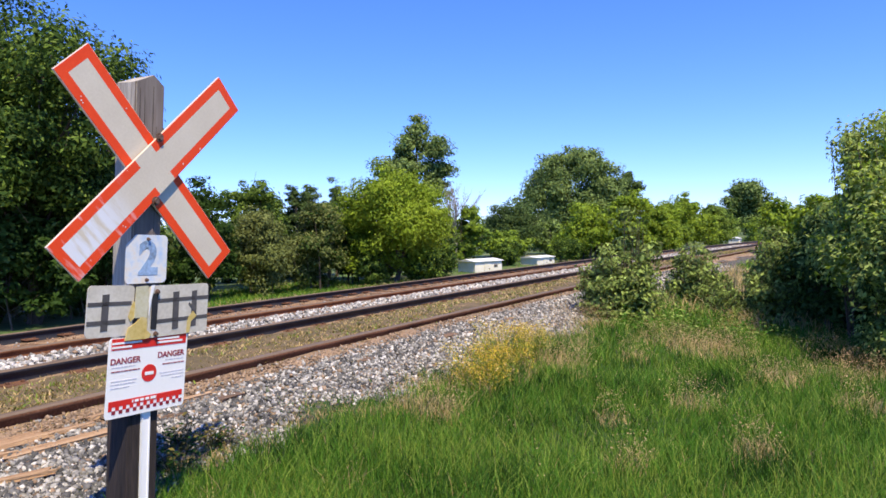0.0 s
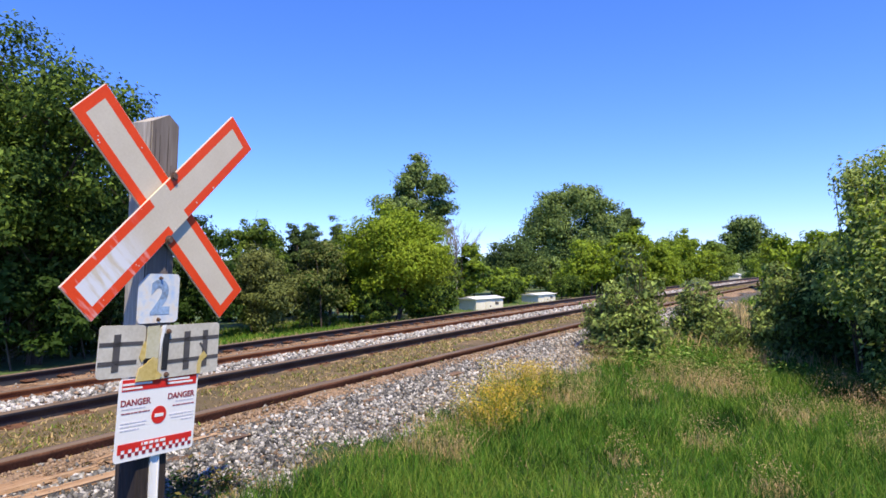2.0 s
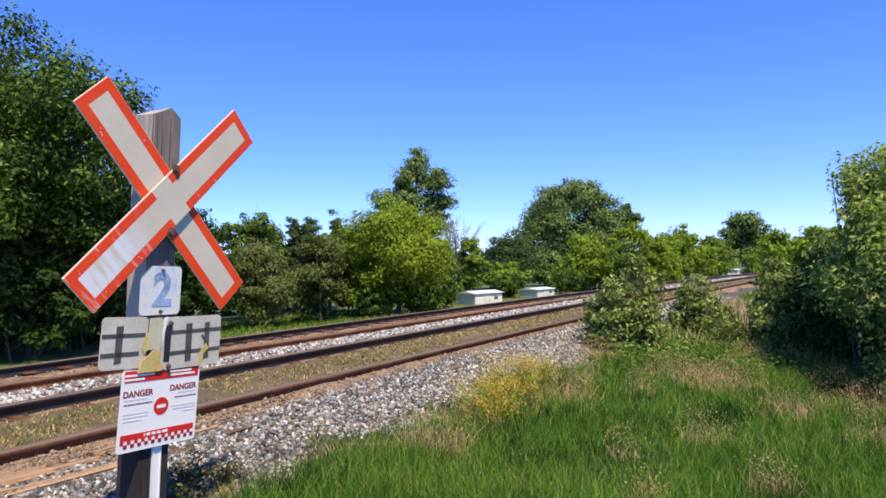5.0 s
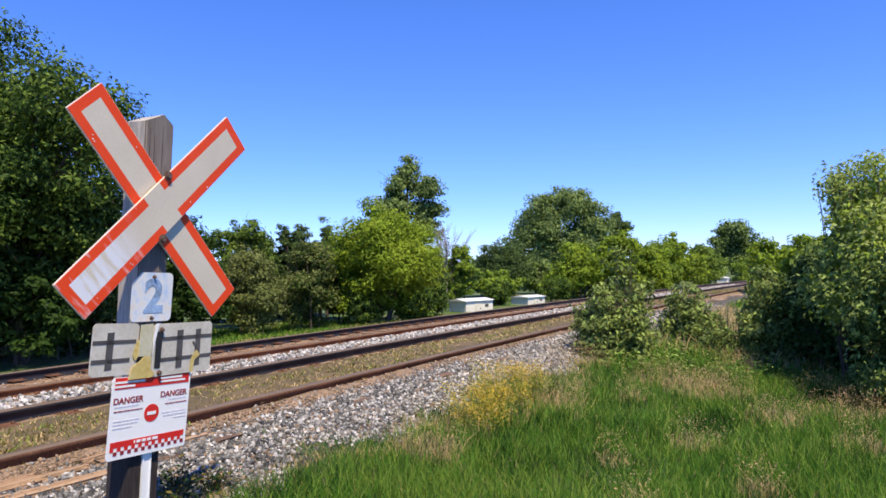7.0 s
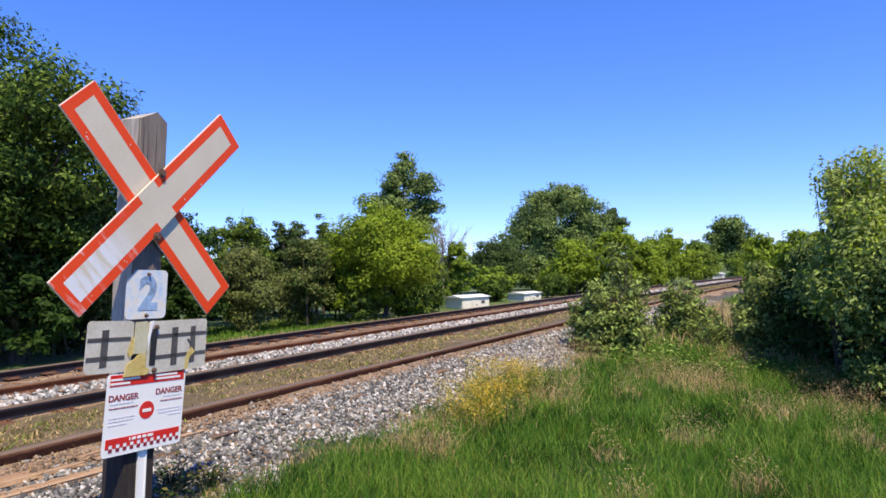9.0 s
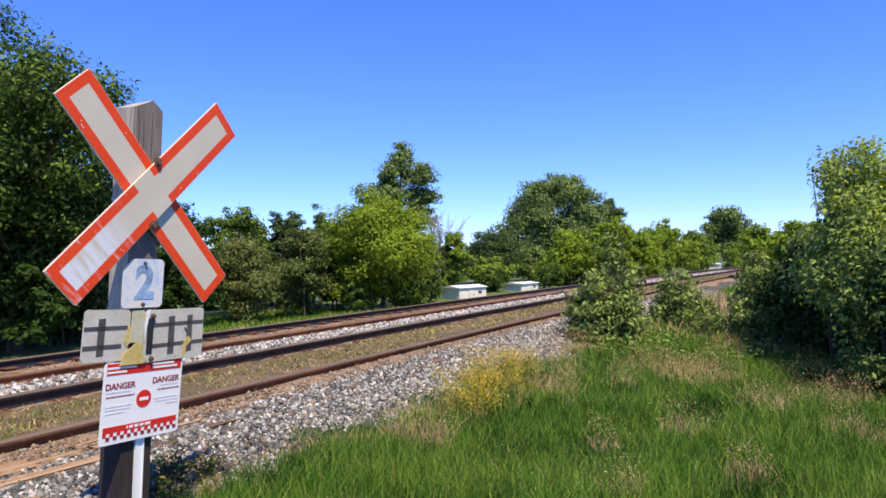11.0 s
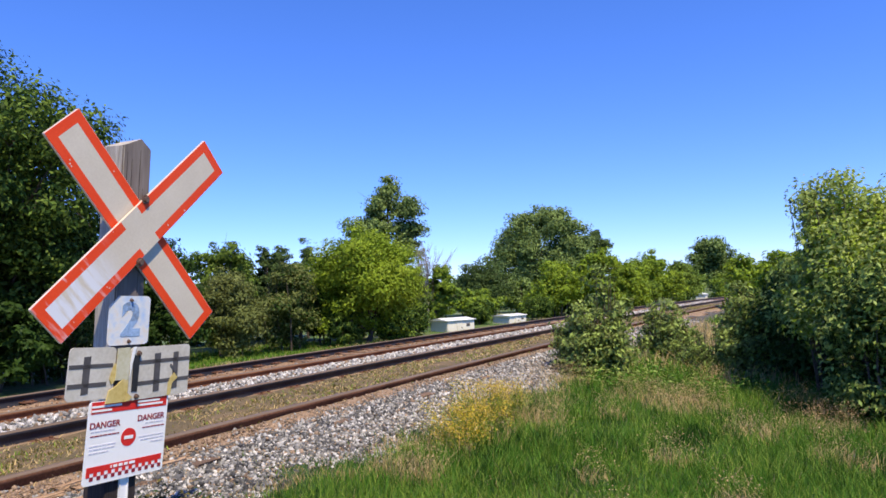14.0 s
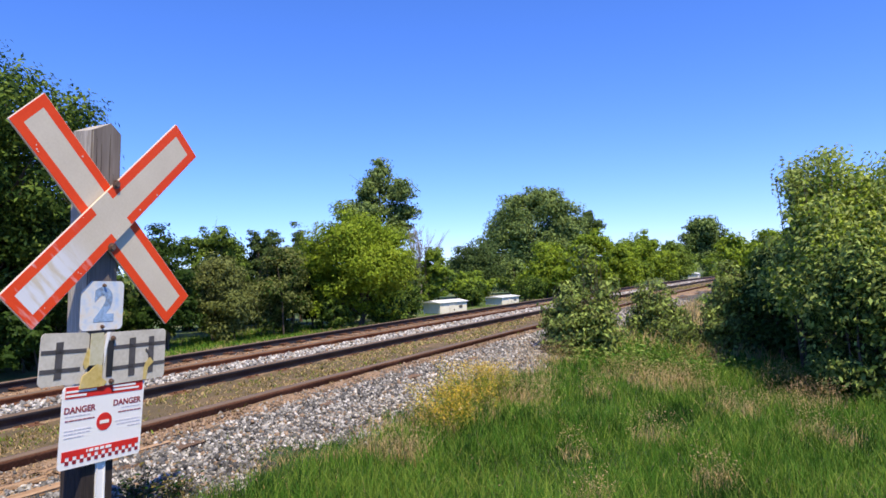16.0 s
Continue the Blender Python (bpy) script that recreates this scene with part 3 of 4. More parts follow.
def crown_points(rng, lobes, count, clump, fill=0.25, per=70):
    """Leaf places: clumps on the shells of the lobes, so that the outline is uneven and has gaps."""
    lobes = np.array(lobes, float)
    area = (lobes[:, 3] * lobes[:, 5] + lobes[:, 3] * lobes[:, 4])
    C, O = [], []
    for l, sh in zip(lobes, area / area.sum()):
        m = max(3, int(count * sh / per))
        d = rng.normal(0, 1, (m, 3))
        d /= np.linalg.norm(d, axis=1, keepdims=True)
        rad = np.where(rng.random(m) < fill, rng.uniform(0.2, 0.75, m), rng.uniform(0.74, 1.08, m))
        cc = l[:3] + d * rad[:, None] * l[3:6]
        big = rng.uniform(0.55, 1.65, m)
        k = np.maximum(8, (per * big ** 1.6 / 1.15).astype(int))
        idx = np.repeat(np.arange(m), k)
        spread = clump * big[idx]
        off = np.clip(rng.normal(0, 1, (len(idx), 3)), -1.6, 1.6) * spread[:, None] * np.array((1, 1, 0.62))
        C.append(cc[idx] + off)
        o = d[idx] * 0.6 + off / (spread[:, None] + 1e-9) * 0.8
        O.append(o / (np.linalg.norm(o, axis=1, keepdims=True) + 1e-9))
    return np.concatenate(C), np.concatenate(O)


def lobes_round(rng, w, z0, z1, n, core=0.62):
    """Lobes that fill a dome of half width w between z0 and z1."""
    L = []
    hh = (z1 - z0) / 2
    for k in range(n):
        a, t = rng.uniform(0, 2 * math.pi), rng.uniform(-0.75, 0.72)
        r = w * math.sqrt(max(0.05, 1 - t * t)) * rng.uniform(0.35, 0.66)
        s = w * rng.uniform(0.24, 0.42)
        z = (z0 + z1) / 2 + t * hh
        sz = min(s * rng.uniform(0.7, 1.0), hh * 0.5)
        L.append((r * math.cos(a), r * math.sin(a), z, s, s, sz))
    L.append((0, 0, z0 + hh * 1.05, w * core, w * core, hh * (core + 0.1)))
    L.append((w * rng.uniform(-0.15, 0.15), 0, z1 - hh * 0.36, w * 0.36, w * 0.36, hh * 0.36))
    return L


def lobes_shoots(rng, w, h, n):
    """Upright leafy shoots of uneven height, tallest in the middle."""
    L = []
    for k in range(n):
        a, q = rng.uniform(0, 6.28), math.sqrt(rng.random())
        top = h * (1.04 - 0.62 * q ** 1.6) * rng.uniform(0.72, 1.06)
        lean = rng.uniform(0.75, 1.05)
        steps = max(2, int(top / 0.2))
        for i in range(steps):
            t = (i + 0.6) / steps
            s = (0.13 - 0.07 * t) * rng.uniform(0.8, 1.3)
            r = w * q * (0.55 + 0.4 * t * lean)
            L.append((r * math.cos(a) + rng.normal(0, 0.03), r * math.sin(a) + rng.normal(0, 0.03), top * t, s, s, s * 0.8))
    return L


def plant(name, label, category, x, y, w, z1, mats, count, leaf, seed, z0=0.3, n=12, style="round", trunk=0.09, clump=None, base=None,
          fill=0.4, core=0.62, group="", stems=1, lobes=None, mix=(1.0,), droop=0.0, per=70):
    """A tree or shrub: tapered trunk with limbs, and a crown of leaves."""
    rng = np.random.default_rng(seed)
    g = float(height(x, y)) - 0.03 if base is None else base
    th = tagged(empty(name, pose(x, y, g)), label, category, group)
    h0, h1 = z0, z1 - g
    if style == "shoots":
        lobes = [l for l in lobes_shoots(rng, w, h1, n) if l[2] > z0]
    L = lobes or lobes_round(rng, w, h0, h1, n, core)
    if core < 0.5 and style != "shoots":
        # loose upright shoots
        for k in range(9):
            a, q = rng.uniform(0, 6.28), w * rng.uniform(0.15, 0.75)
            L.append((q * math.cos(a), q * math.sin(a), h0 + (h1 - h0) * rng.uniform(0.45, 1.02), w * 0.13, w * 0.13, (h1 - h0) * rng.uniform(0.1, 0.2)))
    tubes = []
    for k in range(stems):
        a = rng.uniform(0, 6.28)
        foot = np.array((math.cos(a), math.sin(a), 0)) * (0.0 if stems == 1 else w * 0.22)
        topp = np.array((rng.normal(0, 0.1 * w), rng.normal(0, 0.1 * w), h0 + (h1 - h0) * 0.78)) + foot * 2
        mid = (foot + topp) / 2 + rng.normal(0, 0.06 * w, 3) * (1, 1, 0.3)
        tubes.append(tube_arrays([foot, foot * 0.95 + mid * 0.05, mid, topp], [trunk * 1.35, trunk, trunk * 0.65, trunk * 0.18], 7))
    for l in L:
        c = np.array(l[:3])
        t = min(0.9, max(0.12, (c[2] / max(h1, 0.1)) * rng.uniform(0.4, 0.75)))
        s = topp * t + (0 if stems == 1 else 1) * foot * (1 - t)
        m = (s + c) / 2 + np.array((0, 0, 0.06 * w))
        tubes.append(tube_arrays([s, m, c], [trunk * 0.42, trunk * 0.25, trunk * 0.08], 5))
        for q in range(4):
            e = c + rng.normal(0, 1, 3) * np.array(l[3:6]) * 0.55
            tubes.append(tube_arrays([m * 0.3 + c * 0.7, (c + e) / 2 + 0.03 * w, e], [trunk * 0.13, trunk * 0.09, trunk * 0.03], 4))
    V, F = merge(tubes)
    soup("trunk", V, F, M_BARK, th, smooth=True)
    C, O = crown_points(rng, L, count, clump or w * 0.09, fill, per)
    keep = C[:, 2] > 0.02
    C, O = C[keep], O[keep]
    V, F = leaves(rng, C, O, leaf, droop)
    ms = mats if isinstance(mats, (list, tuple)) else [mats]
    idx = rng.choice(len(ms), len(F), p=np.array(mix) / sum(mix)) if len(ms) > 1 else None
    soup("crown", V, F, list(ms), th, index=idx)
    if name in ("bush", "tall_bush", "sapling"):
        SWAYING.append((th, x, y, g))
    return th


SWAYING = []


def spot(deg, r):
    """A place by its bearing from the track's line and its distance from where the photographer stands."""
    return r * math.cos(radians(deg)), r * math.sin(radians(deg))


def fan(deg, rows):
    """Lobes spread across the line of sight: along it u, height z, half width s, half height t."""
    return [(u * math.sin(radians(deg)) + 0.35 * s * math.sin(7 * u), -u * math.cos(radians(deg)) + 0.35 * s * math.cos(5 * u), z, s, s, t) for u, z, s, t in rows]


def planting():
    T, S = "tree", "shrub"
    # tall dark maples beyond the far track
    plant("tree", "tall dense dark green broadleaf tree beyond the tracks", T, *spot(58.9, 16.4), 3.05, 6.5, [L_DARK, L_MID], 72000, 0.058, 11, z0=1.5, n=32, trunk=0.11, clump=0.24, per=190, fill=0.3, mix=(0.66, 0.34), group="tall trees beyond the tracks")
    plant("tree", "very tall dense dark green broadleaf tree beyond the tracks", T, *spot(68.5, 17.5), 3.6, 8.6, [L_DARK, L_MID], 38000, 0.07, 12, z0=1.6, n=30, trunk=0.2, clump=0.26, per=190, fill=0.3, mix=(0.66, 0.34), group="tall trees beyond the tracks")
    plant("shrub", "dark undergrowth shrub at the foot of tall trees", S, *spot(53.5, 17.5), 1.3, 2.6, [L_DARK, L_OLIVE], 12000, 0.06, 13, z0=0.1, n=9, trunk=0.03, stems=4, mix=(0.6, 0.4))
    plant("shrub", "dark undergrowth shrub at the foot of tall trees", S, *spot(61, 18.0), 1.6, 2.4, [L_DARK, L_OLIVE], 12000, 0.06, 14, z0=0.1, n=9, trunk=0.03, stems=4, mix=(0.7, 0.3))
    # fillers that block the bright ground; dark leaves stand in for canopy shade
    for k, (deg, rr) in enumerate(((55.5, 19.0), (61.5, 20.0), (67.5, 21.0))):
        plant("shrub", "dense filler shrub behind tall trees, leaves coloured dark as shade", S, *spot(deg, rr), 2.1, 3.6, [L_DARK, L_BLUE], 7000, 0.1, 15 + k, z0=0.05, n=10, trunk=0.04, stems=4, mix=(0.7, 0.3), group="undergrowth shrubs")
    # the hedge of small trees beyond the verge
    plant("tree", "small dark green tree in a lineside hedge", T, *spot(47.0, 19.2), 1.1, 3.1, L_DARK, 13000, 0.06, 21, z0=0.2, n=10, trunk=0.06)
    plant("tree", "mid green young tree in a lineside hedge", T, *spot(43.3, 22.9), 1.3, 3.5, [L_MID, L_DARK], 15000, 0.065, 22, z0=0.2, n=12, trunk=0.07, mix=(0.7, 0.3))
    plant("tree", "thin dark open tree in a lineside hedge", T, *spot(39.9, 24.6), 0.85, 3.65, L_BLUE, 6500, 0.06, 23, z0=0.2, n=11, trunk=0.06)
    plant("shrub", "greyish olive shrub in front of hedge trees", S, *spot(42.7, 20.0), 1.35, 2.3, L_OLIVE, 15000, 0.05, 24, z0=0.05, n=10, trunk=0.03, stems=4)
    plant("shrub", "greyish olive shrub in front of hedge trees", S, *spot(38.0, 20.8), 1.15, 2.55, [L_OLIVE, L_DARK], 15000, 0.05, 25, z0=0.05, n=10, trunk=0.03, stems=4, mix=(0.6, 0.4))
    plant("shrub", "dark shrub between hedge and rounded tree", S, *spot(35.2, 23.0), 0.9, 2.7, L_DARK, 11000, 0.055, 26, z0=0.05, n=9, trunk=0.03, stems=3)
    plant("tree", "dark green young tree filling a lineside hedge", T, *spot(38.2, 26.0), 1.2, 3.2, [L_BLUE, L_OLIVE], 10000, 0.065, 19, z0=0.1, n=12, trunk=0.06, mix=(0.6, 0.4))
    plant("tree", "dark green young tree filling a lineside hedge", T, *spot(41.7, 25.0), 1.2, 3.1, [L_DARK, L_MID], 10000, 0.065, 20, z0=0.1, n=12, trunk=0.06, mix=(0.5, 0.5))
    plant("conifer", "narrow dark pointed conifer behind the hedge", T, *spot(36.6, 27.4), 0.9, 3.9, L_BLUE, 8000, 0.05, 27, z0=0.4, lobes=fan(36.6, ((0.0, 3.6, 0.22, 0.4), (0.1, 3.1, 0.38, 0.4), (-0.15, 2.6, 0.52, 0.5), (0.0, 1.8, 0.7, 0.6))), trunk=0.06)
    plant("tree", "rounded bright yellow-green tree beside the far track", T, *spot(31.7, 21.6), 2.02, 3.42, [L_BRIGHT, L_LIME], 52000, 0.052, 28, z0=0.05, n=26, trunk=0.09, clump=0.15, mix=(0.7, 0.3))
    plant("tree", "tall mid green tree standing behind a rounded tree", T, *spot(29.8, 34), 2.1, 7.5, [L_FAR, L_DARK], 24000, 0.085, 29, z0=1.2, lobes=fan(29.9, ((0.10, 6.83, 0.65, 0.59), (-0.68, 5.92, 0.75, 0.59), (0.88, 5.92, 0.75, 0.59), (-1.27, 4.92, 0.65, 0.50), (1.32, 4.92, 0.56, 0.50), (0.00, 5.02, 0.94, 0.79), (-0.88, 3.91, 0.85, 0.69), (0.88, 3.91, 0.75, 0.69), (0.00, 3.01, 0.94, 0.79), (-1.57, 4.21, 0.46, 0.40))), trunk=0.13, clump=0.17, per=90, mix=(0.78, 0.22))
    plant("shrub", "light green shrub beside white huts", S, *spot(25.4, 31.5), 1.0, 2.95, [L_MID, L_BRIGHT], 9000, 0.07, 30, z0=0.05, n=9, trunk=0.03, stems=3, mix=(0.6, 0.4))
    plant("shrub", "olive shrub beside rounded tree", S, *spot(27.6, 28.5), 0.75, 2.6, [L_OLIVE, L_MID], 7000, 0.06, 31, z0=0.05, n=8, trunk=0.03, stems=3, mix=(0.6, 0.4))
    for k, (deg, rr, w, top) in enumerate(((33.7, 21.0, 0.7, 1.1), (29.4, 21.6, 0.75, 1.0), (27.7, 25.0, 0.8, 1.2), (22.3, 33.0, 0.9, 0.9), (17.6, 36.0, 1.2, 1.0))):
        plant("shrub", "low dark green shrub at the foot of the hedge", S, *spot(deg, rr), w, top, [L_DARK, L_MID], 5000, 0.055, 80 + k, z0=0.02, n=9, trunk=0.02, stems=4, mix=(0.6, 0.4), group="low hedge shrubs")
    # more fillers, with the shade below the crowns put into their leaf colour
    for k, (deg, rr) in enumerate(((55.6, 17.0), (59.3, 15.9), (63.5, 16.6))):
        plant("shrub", "leafy shrub under tall trees, coloured dark in place of shade", S, *spot(deg, rr), 1.5, 2.7, [L_DARK, L_BLUE], 11000, 0.07, 90 + k, z0=0.02, n=14, trunk=0.02, stems=4, mix=(0.95, 0.05), group="undergrowth shrubs")
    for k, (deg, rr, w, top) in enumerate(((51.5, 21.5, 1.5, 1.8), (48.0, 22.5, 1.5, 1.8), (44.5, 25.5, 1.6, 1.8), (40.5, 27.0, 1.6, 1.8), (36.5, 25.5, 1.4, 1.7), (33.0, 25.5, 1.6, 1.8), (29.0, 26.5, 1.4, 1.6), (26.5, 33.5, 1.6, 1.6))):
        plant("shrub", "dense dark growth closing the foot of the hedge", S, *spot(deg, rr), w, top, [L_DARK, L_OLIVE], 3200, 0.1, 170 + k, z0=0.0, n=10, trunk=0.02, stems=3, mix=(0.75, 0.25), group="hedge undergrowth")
    # further trees
    plant("conifer", "dark spreading cedar beyond white huts", T, *spot(21.6, 42.2), 2.2, 3.15, L_BLUE, 15000, 0.08, 32, z0=0.0, n=14, trunk=0.1)
    plant("tree", "large broad grey-green tree behind lineside shrubs", T, *spot(17.35, 58.8), 5.0, 9.1, [L_FAR, L_BLUE], 42000, 0.13, 33, z0=0.8, lobes=fan(17.7, ((-3.46, 3.59, 1.18, 1.08), (-2.31, 5.00, 1.26, 1.18), (-1.06, 6.59, 1.26, 1.18), (0.27, 7.59, 1.18, 1.08), (1.60, 7.19, 1.26, 1.18), (2.84, 6.40, 1.09, 1.18), (3.81, 5.00, 0.92, 1.00), (2.13, 4.80, 1.51, 1.35), (0.00, 5.00, 1.68, 1.63), (-1.60, 3.19, 1.51, 1.26), (0.89, 3.00, 1.68, 1.35), (3.02, 3.19, 1.26, 1.26), (-4.08, 2.19, 0.84, 0.90))), trunk=0.3, clump=0.34, per=90, mix=(0.85, 0.15))
    plant("conifer", "narrow conifer beside a large broad tree", T, *spot(12.4, 64), 1.7, 7.3, L_BLUE, 8000, 0.12, 34, z0=0.5, lobes=fan(12.4, ((0.0, 6.5, 0.45, 0.7), (-0.3, 5.6, 0.7, 0.7), (0.35, 5.2, 0.75, 0.7), (0.0, 4.3, 0.95, 0.9), (0.0, 3.2, 1.1, 0.9))), trunk=0.12)
    for k, (deg, r, w, top, m) in enumerate(((15.8, 38.7, 2.0, 3.15, L_BRIGHT), (12.4, 40.3, 1.75, 3.75, L_BRIGHT), (8.4, 52.8, 2.5, 3.7, L_BRIGHT), (5.9, 59, 2.0, 3.3, L_MID),
                                             (0.6, 31.0, 1.5, 2.35, L_BRIGHT), (-2.0, 25.0, 1.4, 2.4, L_BRIGHT), (-5.5, 22.0, 1.8, 2.6, L_MID), (-10, 19.0, 2.2, 3.2, L_DARK), (19.0, 47.0, 1.9, 2.2, L_FAR), (10.3, 46.0, 1.9, 3.0, L_BRIGHT),
                                             (23.3, 44.0, 1.6, 2.4, L_OLIVE))):
        plant("shrub", "bright green bushy lineside shrub" if m == L_BRIGHT else "mid green bushy shrub along the railway", S, *spot(deg, r), w, top, [m, L_MID], 10000, 0.08 + r * 0.0006, 40 + k, z0=0.05, n=12,
              trunk=0.04, stems=3, mix=(0.75, 0.25), group="lineside shrubs")
    plant("tree", "small pointed light green tree among shrubs", T, *spot(8.0, 55), 1.3, 4.3, [L_BRIGHT, L_MID], 7000, 0.1, 51, z0=0.5, lobes=fan(8.0, ((0.0, 3.8, 0.3, 0.45), (-0.2, 3.3, 0.55, 0.5), (0.3, 3.0, 0.65, 0.5), (0.0, 2.3, 1.0, 0.7))), trunk=0.07, mix=(0.5, 0.5))
    plant("tree", "distant rounded dark green tree past the bend", T, *spot(3.3, 82), 3.5, 6.5, [L_FAR, L_DARK], 18000, 0.17, 52, z0=0.1, n=18, trunk=0.2, mix=(0.6, 0.4))
    # near bushes on the grass
    A = dict(stems=5, trunk=0.012, z0=0.02, core=0.36, style="shoots", per=26)
    near = dict(mix=(0.78, 0.22), group="near bushes", **A)
    plant("bush", "leafy green bush at the edge of grass", "bush", *spot(13.8, 10.7), 0.54, 1.42, [L_NEAR, L_OLIVE], 6500, 0.036, 61, n=28, clump=0.06, **near)
    plant("sapling", "slender large-leaved sapling above a bush", "sapling", *spot(11.9, 10.9), 0.36, 2.16, [L_NEAR, L_OLIVE], 3200, 0.046, 62, n=9, clump=0.085, mix=(0.7, 0.3), **A)
    plant("bush", "leafy green bush on the grassy bank", "bush", *spot(7.1, 13.4), 0.64, 1.42, [L_NEAR, L_OLIVE], 7000, 0.038, 63, n=30, clump=0.07, **near)
    plant("bush", "leafy low green bush at the edge of grass", "bush", *spot(3.4, 11.8), 0.5, 1.05, [L_NEAR, L_OLIVE], 5500, 0.036, 64, n=20, clump=0.06, **near)
    plant("bush", "leafy green bush beside a dark hollow", "bush", *spot(0.9, 12.0), 0.6, 1.78, [L_NEAR, L_OLIVE], 7500, 0.038, 69, n=24, clump=0.07, **near)
    plant("bush", "small low leafy bush between larger bushes", "bush", *spot(5.2, 12.2), 0.34, 0.62, [L_NEAR, L_OLIVE], 1800, 0.032, 72, n=9, clump=0.05, **near)
    # dark leaf colour here stands in for the shade of the hollow
    plant("bush", "bush beside a tall light green bush, leaves coloured dark for the shade of a hollow", "bush", *spot(-1.9, 12.2), 0.8, 1.8, [L_DARK, L_NEAR], 11000, 0.036, 65, n=30, clump=0.07, mix=(0.88, 0.12), group="near bushes", **A)
    plant("tall_bush", "leafy bush with a dark hollow beside it", "bush", *spot(-8.0, 8.7), 0.72, 1.5, [L_NEAR, L_DARK], 15000, 0.038, 66, n=22, clump=0.1, mix=(0.66, 0.34), stems=6, trunk=0.02, z0=0.1, core=0.45)
    B = dict(stems=6, trunk=0.014, core=0.36, style="shoots")
    plant("tall_bush", "dense yellow-green tall bush", "bush", *spot(-10.4, 10.3), 1.0, 2.8, [L_LIME, L_PALE], 21000, 0.036, 68, n=28, clump=0.11, mix=(0.55, 0.45), stems=7, trunk=0.018, z0=0.9, core=0.5, per=70, fill=0.2)
    plant("tall_bush", "tall light green bush arching over a dark hollow", "bush", *spot(-7.2, 10.0), 1.1, 3.0, [L_PALE, L_LIME, L_NEAR], 19000, 0.036, 73, n=62, clump=0.1, mix=(0.5, 0.35, 0.15), per=34, z0=0.95, **B)
    plant("tall_bush", "slender pale shoots rising through a tall bush", "bush", *spot(-4.3, 10.4), 0.72, 3.08, [L_PALE, L_NEAR], 9000, 0.036, 74, n=34, clump=0.085, mix=(0.5, 0.5), per=30, z0=1.05, **B)
    plant("tall_bush", "mid-height leafy bush above a dark hollow", "bush", *spot(-2.4, 11.3), 0.5, 2.0, [L_NEAR, L_DARK], 7000, 0.038, 75, n=24, clump=0.08, mix=(0.7, 0.3), per=30, z0=0.9, **B)
    plant("tall_bush", "tall dark green bush behind the grass", "bush", *spot(-14.5, 10.5), 1.4, 2.9, [L_MID, L_DARK], 10000, 0.052, 67, n=20, clump=0.12, mix=(0.6, 0.4), stems=6, trunk=0.025, z0=0.1)
    # added backing bushes; their dark leaves paint the shade in the hollow
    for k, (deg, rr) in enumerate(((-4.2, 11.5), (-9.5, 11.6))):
        plant("bush", "dense bush added behind tall bushes, leaves coloured dark as shade", "bush", *spot(deg, rr), 1.15, 1.9, [L_DARK, L_BLUE], 13000, 0.045, 70 + k, n=14, clump=0.1, mix=(0.75, 0.25), stems=5, trunk=0.015, z0=0.02)
    # low growth that closes the foot of the lineside shrubs
    for k, (deg, rr, w, top) in enumerate(((22.6, 37.0, 1.6, 1.5), (17.2, 41.0, 1.9, 1.5), (14.2, 42.0, 1.9, 1.5), (11.0, 46.0, 2.0, 1.7), (9.0, 50.0, 2.0, 1.7), (7.0, 57.0, 2.2, 1.9), (5.6, 66.0, 2.2, 2.0), (2.4, 70.0, 2.4, 2.4))):
        plant("shrub", "low mid green shrub beside the far track", S, *spot(deg, rr), w, top, [L_MID, L_BRIGHT], 4500, 0.1, 150 + k, z0=0.0, n=10, trunk=0.02, stems=4, mix=(0.6, 0.4), group="low lineside shrubs")


planting()


def far_woods():
    """A ring of distant woodland that closes the view."""
    rng = np.random.default_rng(90)
    C, O = [], []
    for k in range(340):
        a = radians(rng.uniform(-60, 120)) if k < 400 else rng.uniform(0, 2 * math.pi)
        r = rng.uniform(120, 190)
        h, w = rng.uniform(3.0, 5.5), rng.uniform(3, 6)
        d = rng.normal(0, 1, (80, 3))
        d /= np.linalg.norm(d, axis=1, keepdims=True)
        c = np.array((r * math.cos(a), r * math.sin(a), h * 0.45))
        C.append(c + d * np.array((w, w, h * 0.55)) * rng.uniform(0.7, 1.05, (80, 1)))
        O.append(d)
    V, F = leaves(rng, np.concatenate(C), np.concatenate(O), 0.75)
    tagged(soup("far_woods", V, F, [L_FAR]), "distant low green woodland along the horizon", "woods", kind="stuff")


def dead_tree():
    rng = np.random.default_rng(77)
    x, y = spot(26.7, 31.5)
    th = tagged(empty("dead_tree", pose(x, y, float(height(x, y)) - 0.03)), "bare grey dead tree with fine twigs", "tree")
    tubes, tips = [], [(np.array((0, 0, 0.0)), np.array((0.05, 0, 1.0)), 2.1, 0.045)]
    for level in range(4):
        nxt = []
        for p, d, ln, r in tips:
            e = p + d * ln
            m = (p + e) / 2 + rng.normal(0, 0.05, 3) * ln
            tubes.append(tube_arrays([p, m, e], [r, r * 0.75, r * 0.5], 5))
            for k in range(6 if level else 9):
                q = d + rng.normal(0, 0.3, 3) + np.array((0, 0, 0.3))
                q /= np.linalg.norm(q)
                nxt.append((p + (e - p) * rng.uniform(0.5, 1.0), q, ln * rng.uniform(0.5, 0.75), r * 0.5))
        tips = nxt
    V, F = merge(tubes)
    soup("trunk", V, F, M_TWIG, th)


